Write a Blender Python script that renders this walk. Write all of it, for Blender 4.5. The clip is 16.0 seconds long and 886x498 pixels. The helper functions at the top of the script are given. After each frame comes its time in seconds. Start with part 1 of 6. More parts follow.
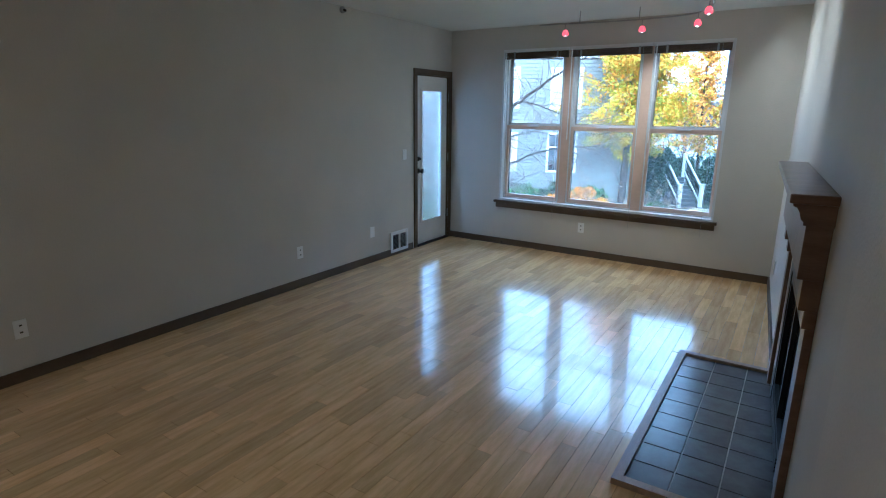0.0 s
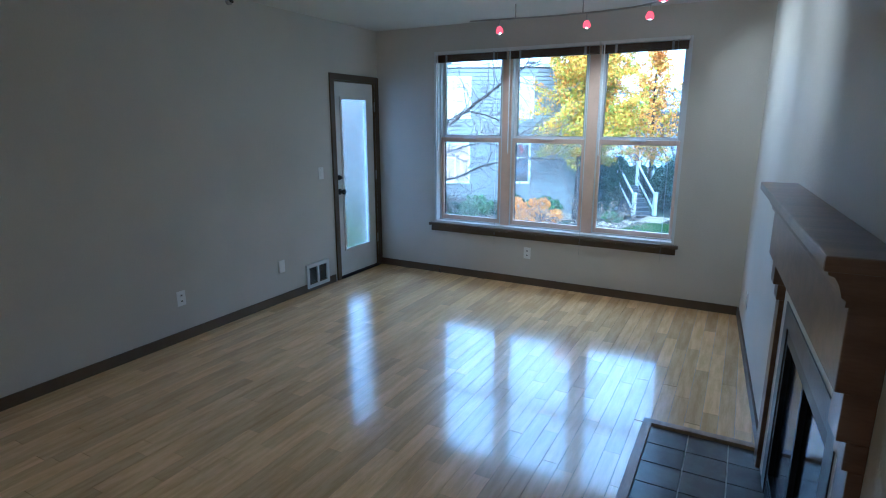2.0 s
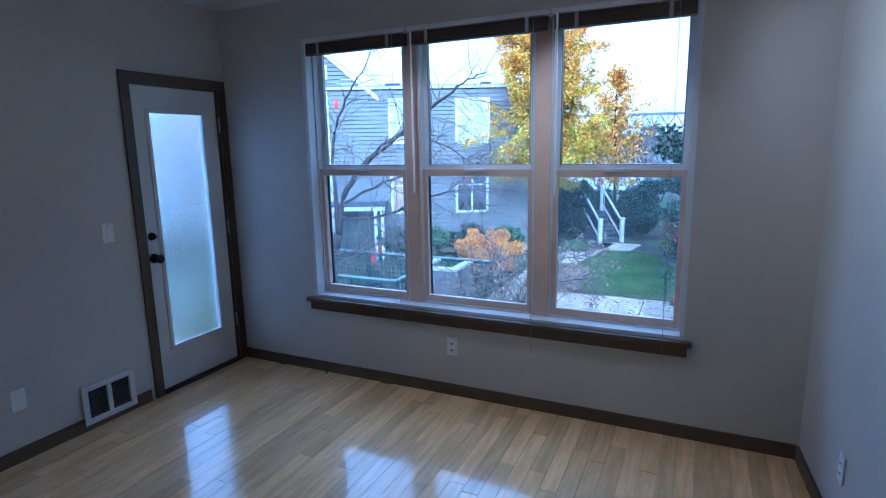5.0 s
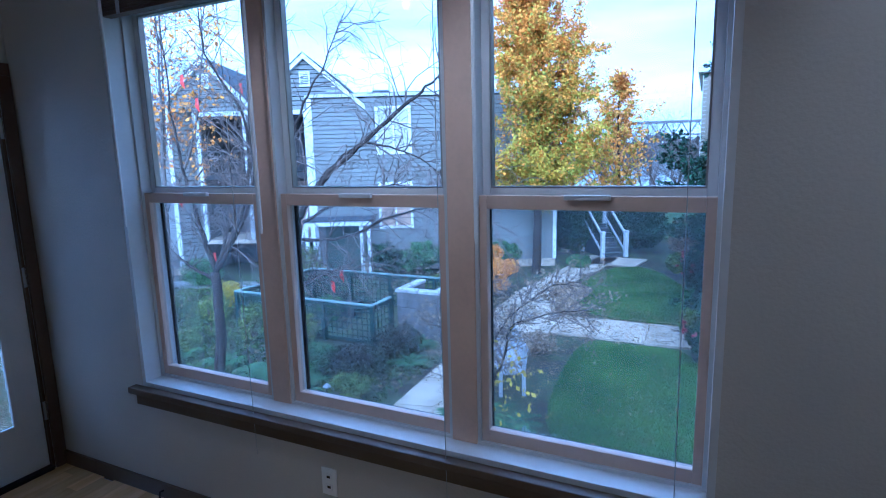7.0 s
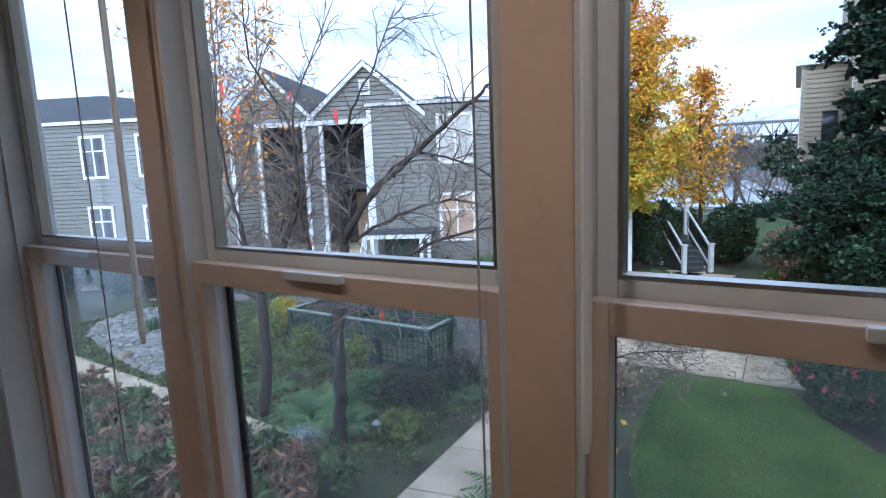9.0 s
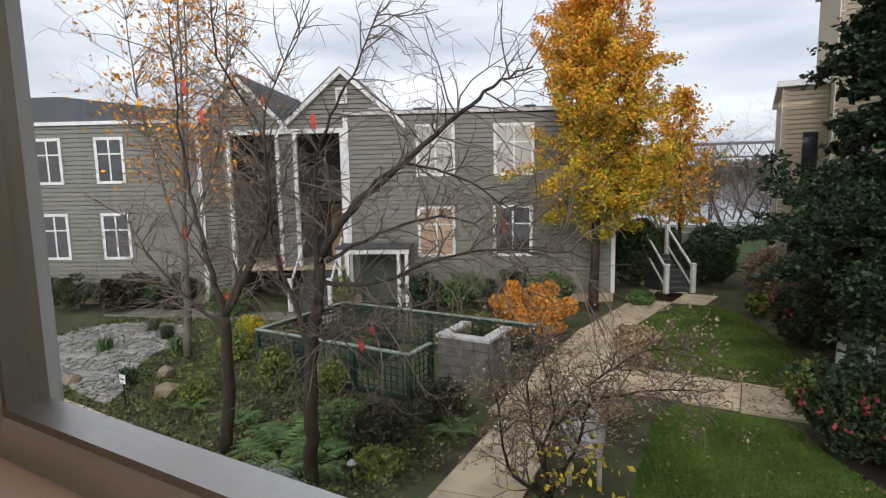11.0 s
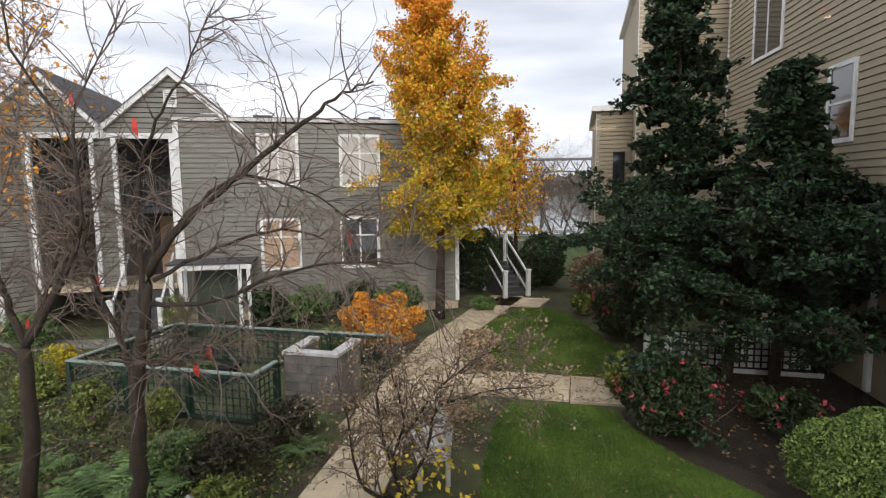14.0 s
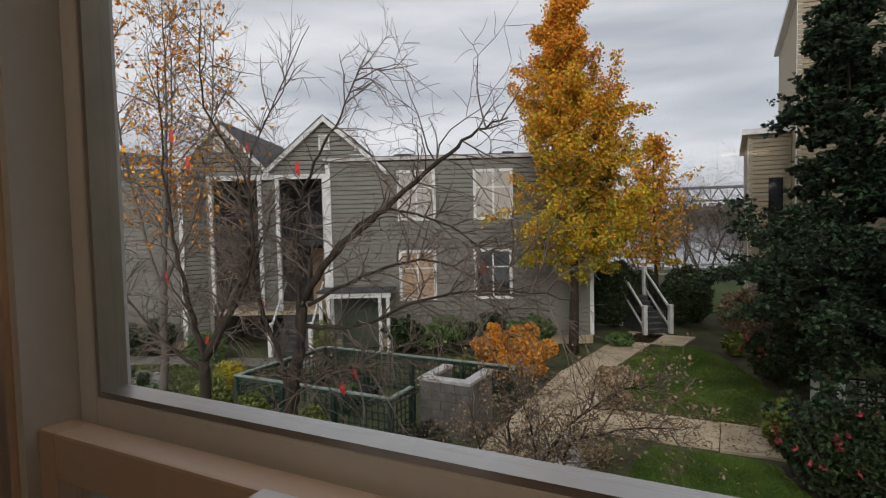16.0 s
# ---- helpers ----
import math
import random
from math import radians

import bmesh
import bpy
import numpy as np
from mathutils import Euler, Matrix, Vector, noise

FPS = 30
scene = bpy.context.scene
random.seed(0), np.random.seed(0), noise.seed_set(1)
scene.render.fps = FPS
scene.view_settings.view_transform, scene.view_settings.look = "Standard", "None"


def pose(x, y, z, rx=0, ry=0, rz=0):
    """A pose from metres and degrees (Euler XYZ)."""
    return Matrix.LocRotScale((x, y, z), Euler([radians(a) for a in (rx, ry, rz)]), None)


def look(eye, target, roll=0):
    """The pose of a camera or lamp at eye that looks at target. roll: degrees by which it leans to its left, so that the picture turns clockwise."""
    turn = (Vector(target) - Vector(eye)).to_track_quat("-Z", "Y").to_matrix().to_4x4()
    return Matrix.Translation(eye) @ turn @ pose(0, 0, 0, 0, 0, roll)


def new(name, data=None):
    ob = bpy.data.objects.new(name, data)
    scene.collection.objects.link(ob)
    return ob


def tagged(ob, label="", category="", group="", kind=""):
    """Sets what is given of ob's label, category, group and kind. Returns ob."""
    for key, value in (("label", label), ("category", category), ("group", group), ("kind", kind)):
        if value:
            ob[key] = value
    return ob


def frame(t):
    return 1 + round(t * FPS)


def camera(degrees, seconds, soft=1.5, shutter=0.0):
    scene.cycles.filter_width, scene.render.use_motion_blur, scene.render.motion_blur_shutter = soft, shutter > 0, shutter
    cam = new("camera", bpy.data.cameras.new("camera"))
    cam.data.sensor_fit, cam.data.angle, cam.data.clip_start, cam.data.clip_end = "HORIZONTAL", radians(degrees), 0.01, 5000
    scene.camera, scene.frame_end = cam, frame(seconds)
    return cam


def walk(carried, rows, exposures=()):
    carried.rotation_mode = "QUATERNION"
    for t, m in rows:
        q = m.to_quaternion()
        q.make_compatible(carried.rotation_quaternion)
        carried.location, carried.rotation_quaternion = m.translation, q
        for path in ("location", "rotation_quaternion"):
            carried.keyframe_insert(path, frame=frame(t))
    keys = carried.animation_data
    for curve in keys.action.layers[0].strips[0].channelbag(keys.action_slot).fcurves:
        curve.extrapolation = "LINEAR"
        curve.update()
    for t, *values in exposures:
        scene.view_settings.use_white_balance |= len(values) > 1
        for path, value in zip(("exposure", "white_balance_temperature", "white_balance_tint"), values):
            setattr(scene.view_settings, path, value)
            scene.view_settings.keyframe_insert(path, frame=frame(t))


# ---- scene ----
cam = camera(77.6, 16.0, soft=1.1)
PATH = [
    (0, (0.332, 0.056, 1.646), (-0.713, 1.689, 1.155), 0.6),
    (0.5, (0.336, 0.258, 1.638), (-0.676, 1.913, 1.15), 0.4),
    (1, (0.276, 0.455, 1.626), (-0.704, 2.129, 1.141), 0.3),
    (1.5, (0.181, 0.698, 1.641), (-0.773, 2.391, 1.167), 0.1),
    (2, (0.152, 0.994, 1.644), (-0.778, 2.706, 1.19), -0.0),
    (2.5, (0.108, 1.286, 1.633), (-0.801, 3.014, 1.2), -0.1),
    (3, (0.012, 1.6, 1.632), (-0.878, 3.341, 1.215), -0.2),
    (3.5, (-0.05, 1.949, 1.608), (-0.923, 3.705, 1.212), -0.3),
    (3.7, (-0.094, 2.092, 1.619), (-0.954, 3.856, 1.23), -0.3),
    (5.8, (-0.328, 3.654, 1.598), (-1.166, 5.436, 1.249), -1.2),
    (6, (-0.327, 3.78, 1.59), (-1.17, 5.562, 1.25), -1.1),
    (6.5, (-0.37, 4.19, 1.602), (-1.192, 5.984, 1.266), -1.3),
    (7, (-0.391, 4.583, 1.602), (-1.248, 6.36, 1.27), -1.5),
    (7.5, (-0.387, 4.928, 1.606), (-1.287, 6.685, 1.284), -1.7),
    (8, (-0.457, 5.209, 1.628), (-1.396, 6.945, 1.309), -1.9),
    (8.5, (-0.652, 5.422, 1.642), (-1.688, 7.107, 1.336), -2.3),
    (8.7, (-0.735, 5.497, 1.647), (-1.797, 7.165, 1.343), -2.4),
    (10.8, (-1.429, 6.141, 1.655), (-2.458, 7.836, 1.395), -0.9),
    (11, (-1.439, 6.164, 1.657), (-2.418, 7.889, 1.402), -1.1),
    (11.5, (-1.435, 6.187, 1.678), (-2.273, 7.983, 1.417), -1.2),
    (12, (-1.423, 6.187, 1.68), (-2.125, 8.038, 1.393), -1.3),
    (12.5, (-1.406, 6.171, 1.675), (-2.027, 8.048, 1.373), -1.3),
    (13, (-1.389, 6.167, 1.671), (-1.932, 8.069, 1.377), -1.1),
    (13.5, (-1.384, 6.157, 1.671), (-1.864, 8.084, 1.427), -0.8),
    (14, (-1.384, 6.148, 1.675), (-1.861, 8.077, 1.451), -0.6),
    (14.5, (-1.372, 6.137, 1.684), (-1.866, 8.064, 1.479), -0.5),
    (15, (-1.373, 6.117, 1.689), (-1.923, 8.031, 1.504), -0.6),
    (15.5, (-1.384, 6.075, 1.682), (-2.086, 7.942, 1.542), -0.8),
    (16, (-1.344, 6.016, 1.659), (-2.268, 7.787, 1.561), -1.3),
]

# ---- light ----
exposures = [(0.0, 3.2, 3980, -4), (1.5, 3.13, 3850, -4), (3.5, 2.82, 3500, -1), (6.0, 2.1, 3680, 9), (7.5, 1.85, 3600, 8), (8.5, 1.6, 4250, 8), (10.0, 1.1, 6200, 8), (11.0, 0.74, 6600, 11), (11.5, 0.7, 6650, 11), (12.5, 0.72, 6700, 12), (13.5, 0.98, 6750, 13), (14.5, 0.8, 6800, 13), (15.2, 0.66, 6820, 13), (16.0, 0.25, 6850, 12)]
walk(cam, [(t, look(eye, target, roll)) for t, eye, target, roll in PATH], exposures)

world = bpy.data.worlds.new("overcast_sky")
scene.world = world
world.use_nodes = True
wn, wl = world.node_tree.nodes, world.node_tree.links
sky = wn.new("ShaderNodeTexSky")
sky.sky_type, sky.sun_disc = "NISHITA", False
sky.sun_elevation, sky.sun_rotation = radians(28), radians(200)
tc, mp = wn.new("ShaderNodeTexCoord"), wn.new("ShaderNodeMapping")
mp.inputs["Scale"].default_value = (1.2, 1.2, 7.0)
cloud = wn.new("ShaderNodeTexNoise")
cloud.inputs["Scale"].default_value, cloud.inputs["Detail"].default_value = 2.2, 6
ramp = wn.new("ShaderNodeValToRGB")
ramp.color_ramp.elements[0].position, ramp.color_ramp.elements[0].color = 0.3, (5.0, 5.4, 6.1, 1)
ramp.color_ramp.elements[1].position, ramp.color_ramp.elements[1].color = 0.68, (8.8, 9.1, 9.6, 1)
mix = wn.new("ShaderNodeMix")
mix.data_type = "RGBA"
mix.inputs["Factor"].default_value = 0.93
wl.new(tc.outputs["Generated"], mp.inputs["Vector"])
wl.new(mp.outputs["Vector"], cloud.inputs["Vector"])
wl.new(cloud.outputs["Fac"], ramp.inputs["Fac"])
wl.new(sky.outputs["Color"], mix.inputs["A"])
wl.new(ramp.outputs["Color"], mix.inputs["B"])
wl.new(mix.outputs["Result"], wn["Background"].inputs["Color"])
wn["Background"].inputs["Strength"].default_value = 0.1
sun = new("sun", bpy.data.lights.new("sun", "SUN"))
sun.data.energy, sun.data.angle, sun.data.color = 1.2, radians(30), (1.0, 0.96, 0.9)
sun.rotation_euler = Euler((radians(62), 0, radians(200 - 180)))

# Added unseen warm fill behind the camera; it lifts the near floor and walls.
warm_fill = new("added_warm_fill", bpy.data.lights.new("added_warm_fill", "AREA"))
warm_fill.data.energy, warm_fill.data.color, warm_fill.data.size = 1.4, (1.0, 0.72, 0.46), 0.5
warm_fill.location = (-1.2, -0.9, 2.4)

# ---- materials ----
def mat(name, color, rough=0.6, metal=0.0, var=0.12, scale=6.0, bump=0.0, bscale=60.0, spec=0.5, color2=None, coat=0.0, stretch=(1, 1, 1), island=0.0):
    """A surface with stains at one scale and grain at another; island varies joined pieces."""
    m = bpy.data.materials.new(name)
    m.use_nodes = True
    n, l = m.node_tree.nodes, m.node_tree.links
    b = n["Principled BSDF"]
    b.inputs["Roughness"].default_value, b.inputs["Metallic"].default_value = rough, metal
    b.inputs["Specular IOR Level"].default_value, b.inputs["Coat Weight"].default_value = spec, coat
    b.inputs["Coat Roughness"].default_value = 0.08
    c, mp = n.new("ShaderNodeTexCoord"), n.new("ShaderNodeMapping")
    mp.inputs["Scale"].default_value = stretch
    l.new(c.outputs["Object"], mp.inputs["Vector"])
    big, small = n.new("ShaderNodeTexNoise"), n.new("ShaderNodeTexNoise")
    big.inputs["Scale"].default_value, big.inputs["Detail"].default_value = scale, 4
    small.inputs["Scale"].default_value, small.inputs["Detail"].default_value = bscale, 5
    l.new(mp.outputs["Vector"], big.inputs["Vector"])
    l.new(mp.outputs["Vector"], small.inputs["Vector"])
    mx = n.new("ShaderNodeMix")
    mx.data_type = "RGBA"
    c2 = color2 or tuple(v * (1 - var) for v in color)
    c1 = color if color2 else tuple(min(1, v * (1 + var * 0.6)) for v in color)
    mx.inputs["A"].default_value, mx.inputs["B"].default_value = (*c2, 1), (*c1, 1)
    r = n.new("ShaderNodeMapRange")
    r.inputs["From Min"].default_value, r.inputs["From Max"].default_value = 0.35, 0.65
    add = n.new("ShaderNodeMath")
    add.operation = "MULTIPLY_ADD"
    l.new(small.outputs["Fac"], add.inputs[0])
    add.inputs[1].default_value = 0.35
    l.new(big.outputs["Fac"], add.inputs[2])
    sub = n.new("ShaderNodeMath")
    sub.operation = "SUBTRACT"
    l.new(add.outputs[0], sub.inputs[0])
    sub.inputs[1].default_value = 0.175
    l.new(sub.outputs[0], r.inputs["Value"])
    l.new(r.outputs["Result"], mx.inputs["Factor"])
    out = mx.outputs["Result"]
    if island:
        g, o, s = n.new("ShaderNodeNewGeometry"), n.new("ShaderNodeObjectInfo"), n.new("ShaderNodeMath")
        s.operation = "ADD"
        l.new(g.outputs["Random Per Island"], s.inputs[0])
        l.new(o.outputs["Random"], s.inputs[1])
        w = n.new("ShaderNodeMath")
        w.operation = "FRACT"
        l.new(s.outputs[0], w.inputs[0])
        v = n.new("ShaderNodeMapRange")
        v.inputs["To Min"].default_value, v.inputs["To Max"].default_value = 1 - island, 1 + island
        l.new(w.outputs[0], v.inputs["Value"])
        h = n.new("ShaderNodeHueSaturation")
        l.new(v.outputs["Result"], h.inputs["Value"])
        l.new(out, h.inputs["Color"])
        out = h.outputs["Color"]
    l.new(out, b.inputs["Base Color"])
    if bump:
        bp = n.new("ShaderNodeBump")
        bp.inputs["Strength"].default_value, bp.inputs["Distance"].default_value = bump, 0.01
        l.new(small.outputs["Fac"], bp.inputs["Height"])
        l.new(bp.outputs["Normal"], b.inputs["Normal"])
    return m


def glow(name, color, strength):
    m = mat(name, color, 0.4)
    b = m.node_tree.nodes["Principled BSDF"]
    b.inputs["Emission Color"].default_value, b.inputs["Emission Strength"].default_value = (*color, 1), strength
    return m


def glassy(name, color=(1, 1, 1), rough=0.0, mixed=0.9):
    """Clear pane: light goes straight through, and a sharp reflection lies on it."""
    m = bpy.data.materials.new(name)
    m.use_nodes = True
    n, l = m.node_tree.nodes, m.node_tree.links
    n.remove(n["Principled BSDF"])
    t, g, mx, f = n.new("ShaderNodeBsdfTransparent"), n.new("ShaderNodeBsdfGlossy"), n.new("ShaderNodeMixShader"), n.new("ShaderNodeLayerWeight")
    t.inputs["Color"].default_value, g.inputs["Roughness"].default_value = (*color, 1), rough
    pw, ad = n.new("ShaderNodeMath"), n.new("ShaderNodeMath")
    pw.operation, ad.operation = "POWER", "MULTIPLY_ADD"
    f.inputs["Blend"].default_value = 0.5
    l.new(f.outputs["Facing"], pw.inputs[0])
    pw.inputs[1].default_value = 4
    l.new(pw.outputs[0], ad.inputs[0])
    ad.inputs[1].default_value, ad.inputs[2].default_value = 0.55, 0.035
    l.new(ad.outputs[0], mx.inputs[0])
    l.new(t.outputs[0], mx.inputs[1])
    l.new(g.outputs[0], mx.inputs[2])
    l.new(mx.outputs[0], n["Material Output"].inputs["Surface"])
    return m


M_WALL = mat("wall_paint", (0.64, 0.61, 0.55), 0.55, var=0.05, scale=1.5, bump=0.25, bscale=90, spec=0.35)
M_CEIL = mat("ceiling_paint", (0.72, 0.71, 0.68), 0.8, var=0.04, scale=1.2, bump=0.2, bscale=80)
M_TRIM = mat("brown_trim", (0.11, 0.077, 0.048), 0.42, var=0.15, scale=3, bump=0.05)
M_WHITE = mat("white_paint", (0.78, 0.78, 0.77), 0.4, var=0.05, scale=4, bump=0.06, bscale=120)
M_VINYL = mat("white_vinyl", (0.74, 0.75, 0.76), 0.32, var=0.05, scale=5, spec=0.5)
# Warm lamplight is put into both colours; sash and mullions are near-white.
M_LAMPLIT_VINYL = mat("lamplit_vinyl", (0.70, 0.55, 0.44), 0.35, var=0.05, scale=5)
M_LAMPLIT_MULL = mat("lamplit_white_mullion", (0.72, 0.54, 0.41), 0.5, var=0.08, scale=4, bump=0.05)
M_GLASS = glassy("window_glass", (0.90, 0.91, 0.92))
# Opaque near-white stands in for skylight caught in the clear wand.
M_WAND = mat("wand_skylight_white", (0.95, 0.96, 0.97), 0.15, var=0.03, spec=0.7)
# fine mesh: most light passes, the grey wire scatters the rest
M_SCREEN = bpy.data.materials.new("insect_mesh")
M_SCREEN.use_nodes = True
n, l = M_SCREEN.node_tree.nodes, M_SCREEN.node_tree.links
n.remove(n["Principled BSDF"])
t_, d_, x_ = n.new("ShaderNodeBsdfTransparent"), n.new("ShaderNodeBsdfTranslucent"), n.new("ShaderNodeMixShader")
t_.inputs["Color"].default_value, d_.inputs["Color"].default_value, x_.inputs[0].default_value = (0.95, 0.95, 0.96, 1), (0.36, 0.39, 0.42, 1), 0.075
l.new(t_.outputs[0], x_.inputs[1])
l.new(d_.outputs[0], x_.inputs[2])
l.new(x_.outputs[0], n["Material Output"].inputs["Surface"])
M_FLOOR = mat("maple_strip", (0.94, 0.64, 0.29), 0.2, var=0.2, scale=5, bump=0.1, bscale=30, coat=0.9, stretch=(6, 0.7, 1), island=0.16, color2=(0.78, 0.50, 0.20))
M_WOOD = mat("mantel_wood", (0.175, 0.10, 0.06), 0.32, var=0.25, scale=4, bump=0.08, bscale=50, stretch=(4, 0.6, 4), coat=0.2)
M_OAKTRIM = mat("hearth_trim_oak", (0.42, 0.29, 0.17), 0.35, var=0.2, scale=5, stretch=(4, 0.6, 4), bump=0.06)
M_TILE = mat("grey_glazed_tile", (0.16, 0.165, 0.175), 0.22, var=0.18, scale=7, bump=0.06, bscale=40, island=0.07)
M_GROUT = mat("grout", (0.42, 0.42, 0.40), 0.85, var=0.1, bump=0.2)
M_BLACK = mat("black_metal", (0.02, 0.02, 0.022), 0.4, 0.4, var=0.3, bump=0.05)
M_SLATE = mat("dark_slate", (0.07, 0.075, 0.085), 0.4, var=0.25, scale=8, bump=0.08)
M_STEEL = mat("brushed_steel", (0.45, 0.44, 0.42), 0.35, 0.9, var=0.1, bump=0.03)
M_BLIND = mat("wood_blind_slats", (0.12, 0.085, 0.06), 0.5, var=0.2, scale=8, stretch=(0.5, 5, 5))
M_PLAST = mat("white_plastic", (0.90, 0.90, 0.88), 0.35, var=0.03)
M_DARK = mat("dark_slot", (0.03, 0.03, 0.03), 0.6)
M_CORD = mat("grey_cord", (0.45, 0.45, 0.44), 0.7)
M_RED = glow("red_glass_shade", (0.9, 0.05, 0.05), 0.3)
M_BULB = glow("lamp_bulb", (1.0, 0.75, 0.6), 8)
M_SIDE = mat("grey_green_siding", (0.222, 0.217, 0.188), 0.75, var=0.12, scale=1.5, bump=0.15, bscale=40, stretch=(1, 1, 5))
M_BEIGE = mat("beige_siding", (0.37, 0.31, 0.215), 0.75, var=0.1, scale=1.5, bump=0.15, bscale=40, stretch=(1, 1, 5))
M_GTRIM = mat("aged_white_trim", (0.80, 0.80, 0.78), 0.6, var=0.15, scale=5, bump=0.1)
M_ROOF = mat("asphalt_shingle", (0.075, 0.08, 0.09), 0.9, var=0.3, scale=6, bump=0.5, bscale=80)
M_PANE = mat("far_window_pane", (0.03, 0.035, 0.04), 0.06, spec=1.0, var=0.3, scale=2)
M_SHADEB = mat("lowered_blind", (0.50, 0.47, 0.42), 0.6, var=0.06, scale=3)
M_SHADEP = mat("peach_curtain", (0.48, 0.33, 0.22), 0.8, var=0.15, scale=6)
# Near-black puts the porch recess shade into the colour; railing and vent share it.
M_INSIDE = mat("porch_shade_and_rail_dark", (0.045, 0.045, 0.045), 0.9)
M_CONC = mat("aged_concrete", (0.60, 0.49, 0.34), 0.85, var=0.28, scale=1.6, bump=0.35, bscale=50, island=0.06)
M_DIRT = mat("wet_soil_and_moss", (0.085, 0.105, 0.036), 0.95, var=0.3, scale=1.3, bump=0.9, bscale=25, color2=(0.038, 0.028, 0.018))
M_LAWN = mat("lawn_base", (0.10, 0.155, 0.03), 0.95, var=0.3, scale=2, bump=0.8, bscale=60, color2=(0.035, 0.065, 0.015))
M_GRASS = mat("grass_blades", (0.15, 0.24, 0.04), 0.8, scale=0.8, island=0.35, color2=(0.07, 0.135, 0.022), spec=0.2)
M_GREEN = mat("dark_green_fence_paint", (0.018, 0.045, 0.034), 0.5, var=0.2, scale=5, bump=0.1)
M_GREENTOP = mat("weathered_green_cap", (0.30, 0.38, 0.33), 0.55, var=0.2, scale=4, bump=0.1)
M_BLOCK = mat("grey_masonry", (0.20, 0.185, 0.17), 0.9, var=0.25, scale=6, bump=0.6, bscale=40, island=0.15)
M_CAP = mat("whitewashed_cap", (0.60, 0.58, 0.56), 0.8, var=0.2, scale=6, bump=0.3)
M_STONE = mat("river_stone", (0.28, 0.27, 0.25), 0.85, var=0.25, scale=5, bump=0.3, island=0.3)
M_ROCK = mat("boulder", (0.26, 0.21, 0.14), 0.9, var=0.3, scale=4, bump=0.6, bscale=20)
M_BARK = mat("wet_bark", (0.042, 0.029, 0.020), 0.9, var=0.45, scale=8, bump=0.8, bscale=40, stretch=(2, 2, 0.6))
M_TWIG = mat("twig_bark", (0.17, 0.13, 0.105), 0.9, var=0.3, scale=8)
M_PALE = mat("pale_bark", (0.16, 0.14, 0.12), 0.9, var=0.3, scale=5)


def leafmat(name, c, isl=0.3, rough=0.6, c2=None, sc=0.9):
    m = mat(name, c, rough, var=0.3, scale=sc, island=isl, spec=0.3, color2=c2)
    b = m.node_tree.nodes["Principled BSDF"]
    b.inputs["Transmission Weight"].default_value = 0.0
    return m


M_GINK = leafmat("golden_leaves", (0.82, 0.40, 0.035), 0.45, c2=(0.66, 0.23, 0.022))
M_GINK2 = leafmat("yellow_green_leaves", (0.66, 0.46, 0.03), 0.4, c2=(0.30, 0.31, 0.03), sc=1.6)
M_ORANGE = leafmat("orange_leaves", (0.80, 0.40, 0.06), 0.35, c2=(0.62, 0.25, 0.03))
M_YEL = leafmat("yellow_leaf", (0.65, 0.48, 0.05), 0.2)
M_BROWNL = leafmat("dry_brown_leaves", (0.38, 0.28, 0.17), 0.5)
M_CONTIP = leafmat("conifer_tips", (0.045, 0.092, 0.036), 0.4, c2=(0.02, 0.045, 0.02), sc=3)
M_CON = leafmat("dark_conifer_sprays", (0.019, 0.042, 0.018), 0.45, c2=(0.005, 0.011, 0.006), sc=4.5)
M_BUSH = leafmat("dark_evergreen_leaves", (0.05, 0.085, 0.03), 0.65, c2=(0.015, 0.028, 0.011), sc=6)
M_LIME = leafmat("light_green_leaves", (0.24, 0.27, 0.06), 0.6, c2=(0.10, 0.14, 0.035), sc=4)
M_MOSS = leafmat("moss_and_seedlings", (0.15, 0.20, 0.055), 0.6, c2=(0.05, 0.07, 0.025), sc=2)
M_BOX = leafmat("boxwood_leaves", (0.22, 0.30, 0.075), 0.65, c2=(0.07, 0.12, 0.03), sc=7)
M_FERN = leafmat("fern_fronds", (0.15, 0.24, 0.075), 0.5, c2=(0.055, 0.105, 0.035), sc=4)
M_SILVER = leafmat("silver_green_blades", (0.34, 0.39, 0.35), 0.3)
M_LITTER = leafmat("fallen_leaves", (0.30, 0.20, 0.10), 0.5)
M_PINK = leafmat("pink_flower", (0.42, 0.07, 0.09), 0.4)
M_REDRIB = mat("red_ribbon", (0.55, 0.045, 0.03), 0.5)
M_BEDC = leafmat("dark_bronze_green_leaves", (0.055, 0.06, 0.028), 0.5, c2=(0.03, 0.022, 0.015), sc=3)
M_LAUREL = leafmat("laurel_leaves", (0.14, 0.19, 0.07), 0.4, c2=(0.07, 0.10, 0.035), sc=4)
M_ROSY = leafmat("rosy_tan_leaves", (0.30, 0.19, 0.12), 0.45, c2=(0.17, 0.10, 0.06), sc=4)
M_TREAD = mat("weathered_tread", (0.10, 0.10, 0.095), 0.8, var=0.2, scale=5, bump=0.2)

# ---- mesh helpers ----
def box(bm, x0, x1, y0, y1, z0, z1, bevel=0.0):
    vs = [bm.verts.new((x, y, z)) for x in (x0, x1) for y in (y0, y1) for z in (z0, z1)]
    fs = [bm.faces.new([vs[i] for i in q]) for q in ((0, 1, 3, 2), (4, 6, 7, 5), (0, 4, 5, 1), (2, 3, 7, 6), (0, 2, 6, 4), (1, 5, 7, 3))]
    if bevel:
        bmesh.ops.bevel(bm, geom=list({e for f in fs for e in f.edges}), offset=bevel, segments=2, affect="EDGES", profile=0.6)
    return bm


